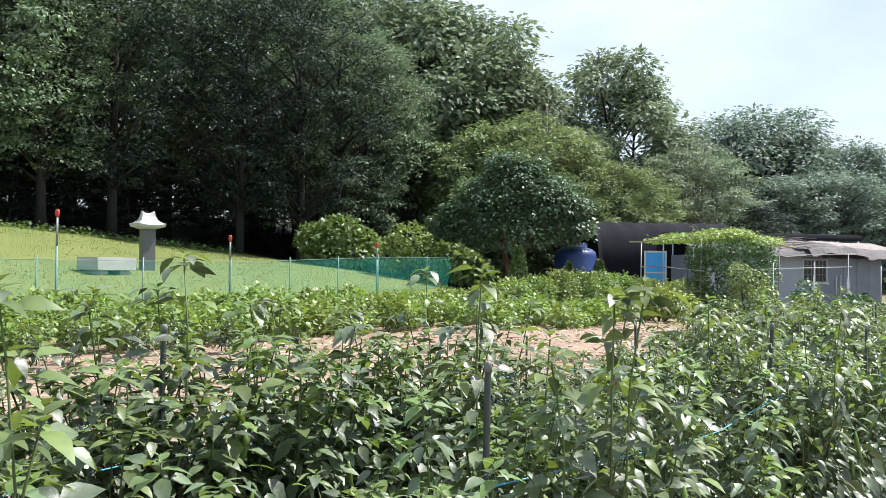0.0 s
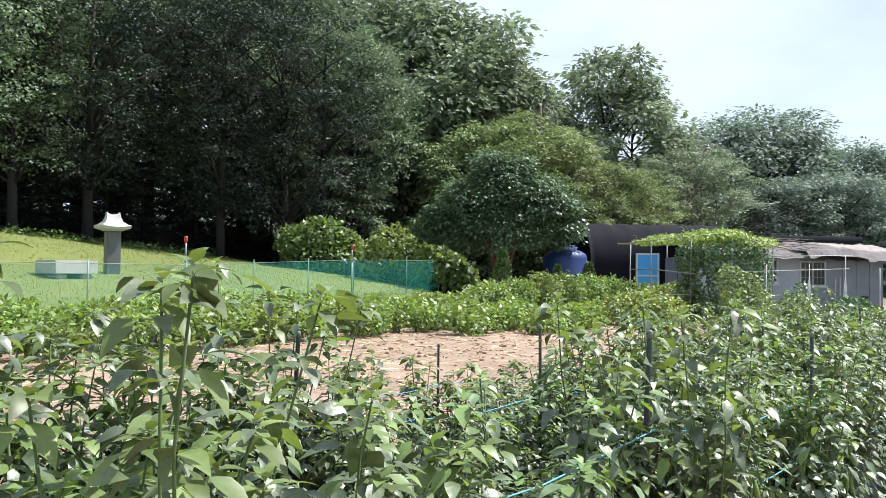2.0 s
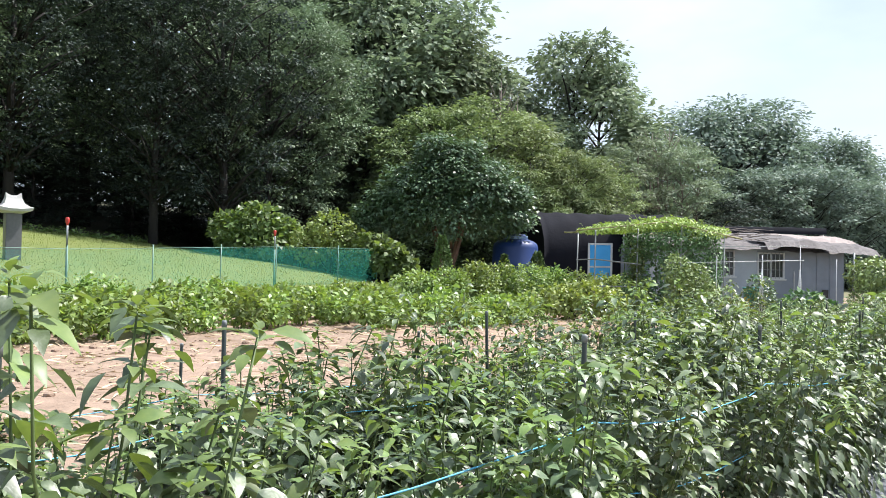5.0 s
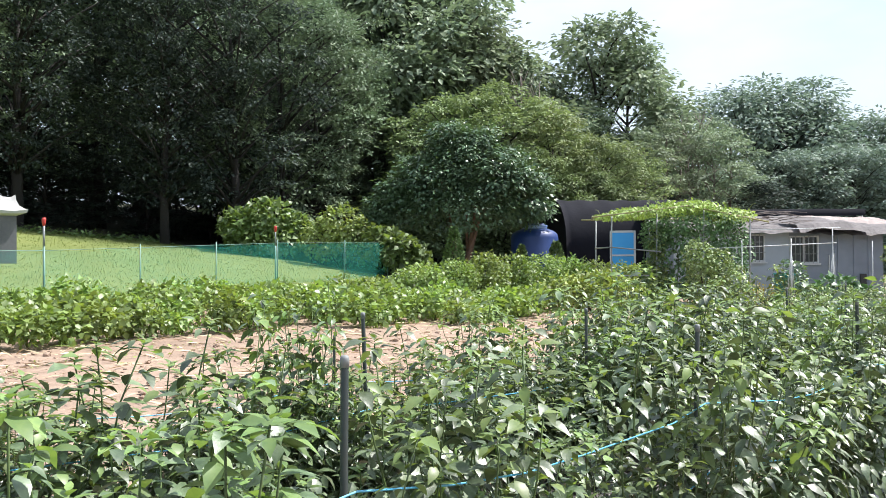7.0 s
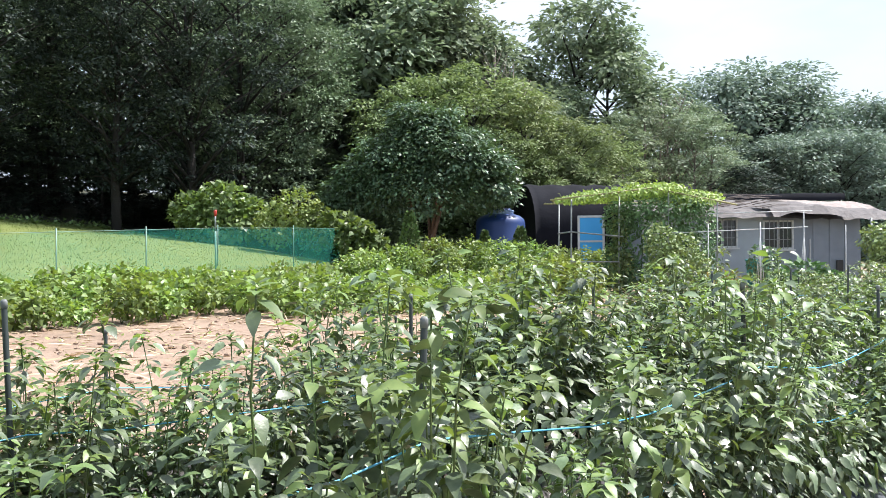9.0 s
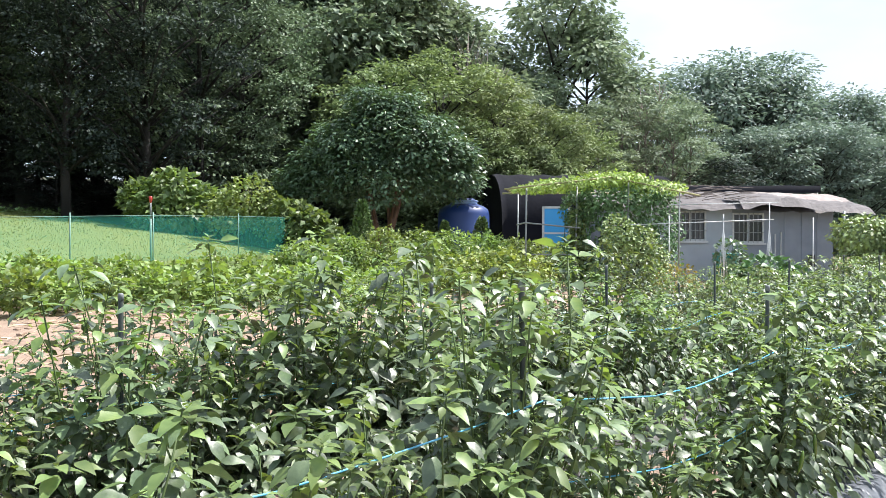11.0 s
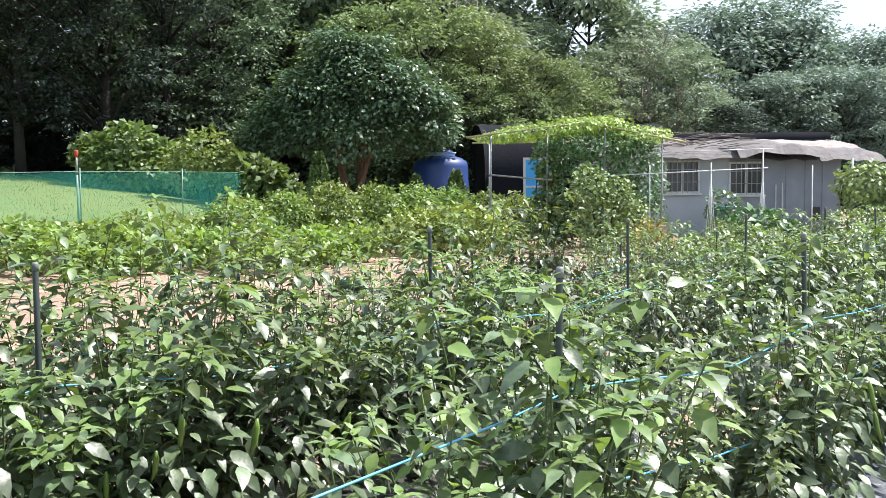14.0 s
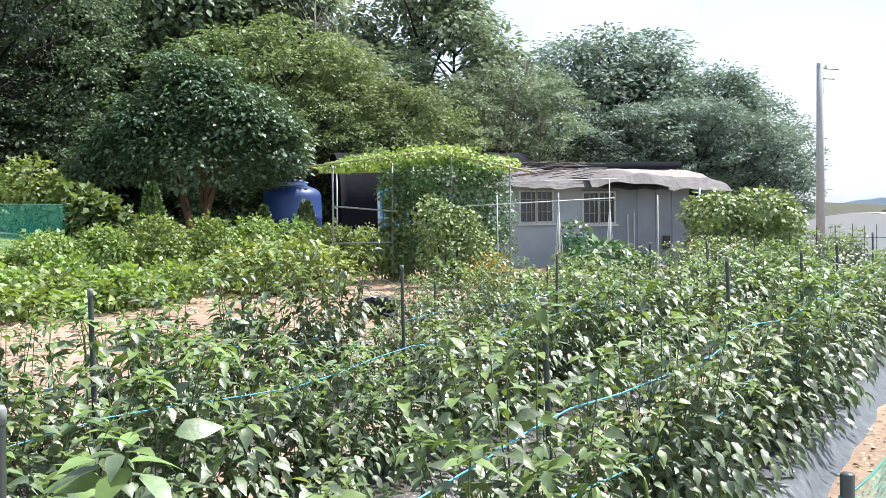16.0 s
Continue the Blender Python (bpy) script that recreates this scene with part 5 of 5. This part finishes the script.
# ---- net beside the path ----
def path_net():
    root = thing("path_net", 0, 0, 0, "pale green plastic net on short coated posts beside the path", "net fence")
    d, high = 0.30, 0.97
    spots = [13.9 + 2.1 * i for i in range(9)]
    pts = [field(s, d) for s in spots]
    for x, y in pts:
        g = gz(x, y)
        p = part("post", tubes("path_post", [([(x, y, g - 0.2), (x, y, g + high - 0.004), (x, y, g + high)], [0.015, 0.015, 0.012])], M_STAKE, 10), M_STAKE, root)
        part("tie", tubes("path_tie", [([(x, y, g + high - 0.09), (x, y, g + high - 0.05)], 0.018)], M_NETROPE, 8), M_NETROPE, p, "blue-green tie")
    # the gathered end of the net hangs from the first post
    x, y = pts[0]
    for k in range(11):
        x2, y2 = field(spots[0] - 0.02 * k, d + 0.07 - 0.012 * k)
        g = gz(x2, y2)
        run = [(x, y, g + high - 0.06), (x * 0.6 + x2 * 0.4 + 0.004 * math.sin(k), y * 0.6 + y2 * 0.4, g + high * 0.6), (x2, y2, g + 0.01)]
        part("gathered_strand", tubes("gathered_strand", [(run, 0.0035)], M_NETROPE, 5), M_NETROPE, root, "bunched teal net strand")
    rim = []
    for (xa, ya), (xb, yb) in zip(pts, pts[1:]):
        for q in range(6):
            t = q / 6
            xx, yy = xa + (xb - xa) * t, ya + (yb - ya) * t
            rim.append((xx, yy, gz(xx, yy) + high - 0.05 - 0.10 * math.sin(math.pi * t)))
    part("top_cord", tubes("path_cord", [(rim, 0.003)], M_NETROPE, 5), M_NETROPE, root, "teal top cord")
    V, F = [], []
    def strand(p, q, w):
        p, q = Vector(p), Vector(q)
        a = (q - p).normalized()
        side = a.cross(Vector((UY, -UX, 0)))
        side = side.normalized() * w if side.length > 0.01 else Vector((0, 0, w))
        b = len(V)
        V.extend([p - side, q - side, q + side, p + side])
        F.append((b, b + 1, b + 2, b + 3))
    def top_at(s):
        return high - 0.05 - 0.10 * abs(math.sin(math.pi * (s - spots[0]) / 2.1))

    s = spots[0]
    while s < spots[5]:
        for k in (1, -1):
            x, y = field(s, d)
            x2, y2 = field(s + 0.42 * k, d)
            if spots[0] <= s + 0.42 * k:
                strand((x, y, gz(x, y) + 0.01), (x2, y2, gz(x2, y2) + top_at(s + 0.42 * k)), 0.0028)
        s += 0.02
    part("net", mesh_from("path_netting", V, F, M_NETNEAR), M_NETNEAR, root, "pale green diamond netting")


path_net()


# ---- soil litter, weeds, small things ----
def soil_litter():
    n = 5200
    s, d = rng.uniform(-1, 30, n), rng.uniform(4.9, 12.3, n)
    x, y = UX * s - UY * d, UY * s + UX * d
    P = np.stack([x, y, ground_z(x, y) + 0.03], 1)
    way = np.stack([rng.normal(0, 1, n), rng.normal(0, 1, n), rng.normal(0, 0.12, n)], 1)
    me = leaves("straw_litter", (np.array([(-0.03, 0, 0), (0.03, 0, 0), (0.02, 0.5, 0.05), (0.0, 1.0, 0.0)]), [(0, 1, 2), (0, 2, 3)]), P, way, np.tile([0.0, 0.0, 1.0], (n, 1)) + rng.normal(size=(n, 3)) * 0.2, rng.uniform(0.1, 0.35, n), M_STRAW)
    tagged(new("straw_litter", me), "dry straw and stalks scattered on the soil", "straw", kind="stuff")
    V, F = [], []
    ico = bmesh.new()
    bmesh.ops.create_icosphere(ico, subdivisions=1, radius=1)
    base = [v.co.copy() for v in ico.verts]
    tri = [tuple(v.index for v in f.verts) for f in ico.faces]
    ico.free()
    for k in range(1500):
        s, d = rng.uniform(-1, 30), rng.uniform(4.9, 12.4)
        x, y = field(s, d)
        z, r = gz(x, y), rng.uniform(0.015, 0.06)
        b = len(V)
        q = Vector((rng.uniform(0.7, 1.3), rng.uniform(0.7, 1.3), rng.uniform(0.4, 0.8)))
        V += [(x + v.x * r * q.x, y + v.y * r * q.y, z + 0.01 + v.z * r * q.z) for v in base]
        F += [tuple(i + b for i in t) for t in tri]
    tagged(new("soil_clods", mesh_from("soil_clods", V, F, M_SOIL)), "crumbly tan soil clods on the bare plot", "soil clod", kind="stuff")


soil_litter()


def weeds(name, n, s0, s1, d0, d1, size, mat, label):
    s, d = rng.uniform(s0, s1, n), rng.uniform(d0, d1, n)
    x, y = UX * s - UY * d, UY * s + UX * d
    tall = rng.uniform(0, size * 2.2, n) * rng.random(n)
    P = np.stack([x, y, ground_z(x, y) + tall], 1)
    way = np.stack([rng.normal(0, 1, n), rng.normal(0, 1, n), rng.uniform(-0.2, 0.9, n)], 1)
    me = leaves(name, LEAF_BEAN, P, way, np.tile([0.0, 0.0, 1.0], (n, 1)) + rng.normal(size=(n, 3)) * 0.4, size * rng.uniform(0.5, 1.3, n), mat)
    tagged(new(name, me), label, "weeds", kind="stuff")


weeds("fence_weeds", 3600, -1, 24, 15.9, 16.9, 0.13, M_LIME, "ragged pale green weeds along the net fence")
weeds("slope_weeds", 1300, 11, 24, 29.6, 30.6, 0.13, M_VINE, "broad-leaved weeds along the top of the lawn")
weeds("plot_weeds", 160, 4, 14, 9.0, 11.5, 0.07, M_LIME, "thin weeds on the bare soil")
weeds("path_weeds", 1500, 13, 26, 0.42, 0.80, 0.028, M_STRAW, "dry weeds and straw along the mulch film")


def cabbage(x, y, r, mat, label):
    n = 46
    k = np.arange(n)
    an = k * 2.4
    t = k / n
    P = np.stack([np.cos(an) * r * 0.25 * t, np.sin(an) * r * 0.25 * t, 0.03 + 0.10 * (1 - t)], 1)
    way = np.stack([np.cos(an), np.sin(an), 1.3 * (1 - t) + 0.15], 1)
    root = thing("cabbage", x, y, gz(x, y), label, "cabbage", "cabbages on the soil")
    part("leaf_head", leaves("cabbage_leaves", LEAF_BROAD, P, way, np.stack([-np.cos(an), -np.sin(an), np.ones(n)], 1), r * (0.5 + 0.6 * t), mat), mat, root)["kind"] = "stuff"


for x, y, r, m, label in ((7.6, 21.6, 0.42, M_CABBAGE, "purplish cabbage on bare soil"), (6.0, 19.6, 0.3, M_PALECAB, "pale grey-green cabbage on bare soil"), (6.9, 19.3, 0.3, M_PALECAB, "pale grey-green cabbage on bare soil"), (5.0, 18.9, 0.28, M_PALECAB, "pale grey-green cabbage on bare soil")):
    cabbage(x, y, r, m, label)


def bare_tree(x, y, h):
    root = thing("bare_tree", x, y, gz(x, y), "leafless grey dead tree standing above the wood edge", "tree", "bare trees")
    part("trunk", tubes("bare_trunk", [([(0, 0, -0.2), (0.1, 0, h * 0.5), (0.25, 0, h)], [0.1, 0.07, 0.012])], M_DEAD, 7), M_DEAD, root)
    for k in range(16):
        z = h * rng.uniform(0.45, 0.95)
        a, ln = rng.uniform(0, 6.28), (h - z) * 0.7 + 0.5
        p = Vector((0.2 * z / h, 0, z))
        q = p + Vector((math.cos(a) * ln * 0.45, math.sin(a) * ln * 0.45, ln * 0.8))
        part("limb", tubes("bare_limb", [([p, p.lerp(q, 0.5) + Vector((0, 0, -0.1)), q], [0.035, 0.022, 0.008])], M_DEAD, 5), M_DEAD, root)


bare_tree(5.4, 47.5, 10.6)
bare_tree(6.3, 48.0, 9.9)
bare_tree(14.6, 53.0, 9.0)
bare_tree(15.6, 53.0, 9.3)


def garden_bits():
    x, y = 13.6, 22.4
    b = thing("black_crate", x, y, gz(x, y), "black plastic crate among the plants", "crate")
    part("body", a_box(-0.28, 0.28, -0.2, 0.2, 0.0, 0.62, bevel=0.03), M_BLACK, b)
    part("rim", a_box(-0.31, 0.31, -0.23, 0.23, 0.58, 0.64, bevel=0.01), M_BLACK, b)
    x, y = 12.6, 30.6
    t = thing("teal_tub", x, y, gz(x, y), "teal plastic tub standing against the house", "tub")
    prof = [([(0, 0, 0), (0, 0, 0.1), (0, 0, 0.75), (0, 0, 0.8)], [0.26, 0.28, 0.33, 0.35])]
    part("body", tubes("tub_body", prof, M_TEAL, 18), M_TEAL, t)
    part("rim", tubes("tub_rim", [([(0.345 * math.cos(a * 0.3491), 0.345 * math.sin(a * 0.3491), 0.8) for a in range(19)], 0.014)], M_TEAL, 6), M_TEAL, t)


garden_bits()
bush("arching_shrub", 12.5, 29.8, [(0, 0, 0.75, 0.45, 0.45, 0.5), (0.2, 0.1, 0.4, 0.4, 0.4, 0.4)], 500, 0.12, M_PEAR, "dark green rounded shrub before the house wall", "shrub")
bush("lettuce_row", 10.2, 22.0, [(0, 0, 0.35, 0.6, 0.4, 0.35), (0.7, 0.3, 0.4, 0.5, 0.4, 0.4), (-0.6, 0, 0.3, 0.4, 0.4, 0.3)], 1100, 0.10, M_GOURD, "mixed leafy vegetables before the trellis", "vegetable")
bush("vegetable_clump", 12.8, 21.0, [(0, 0, 0.4, 0.6, 0.5, 0.4), (0.6, 0.2, 0.5, 0.5, 0.5, 0.45), (-0.6, 0, 0.35, 0.5, 0.4, 0.35)], 1100, 0.11, M_GOURD, "mixed leafy vegetables before the house", "vegetable")
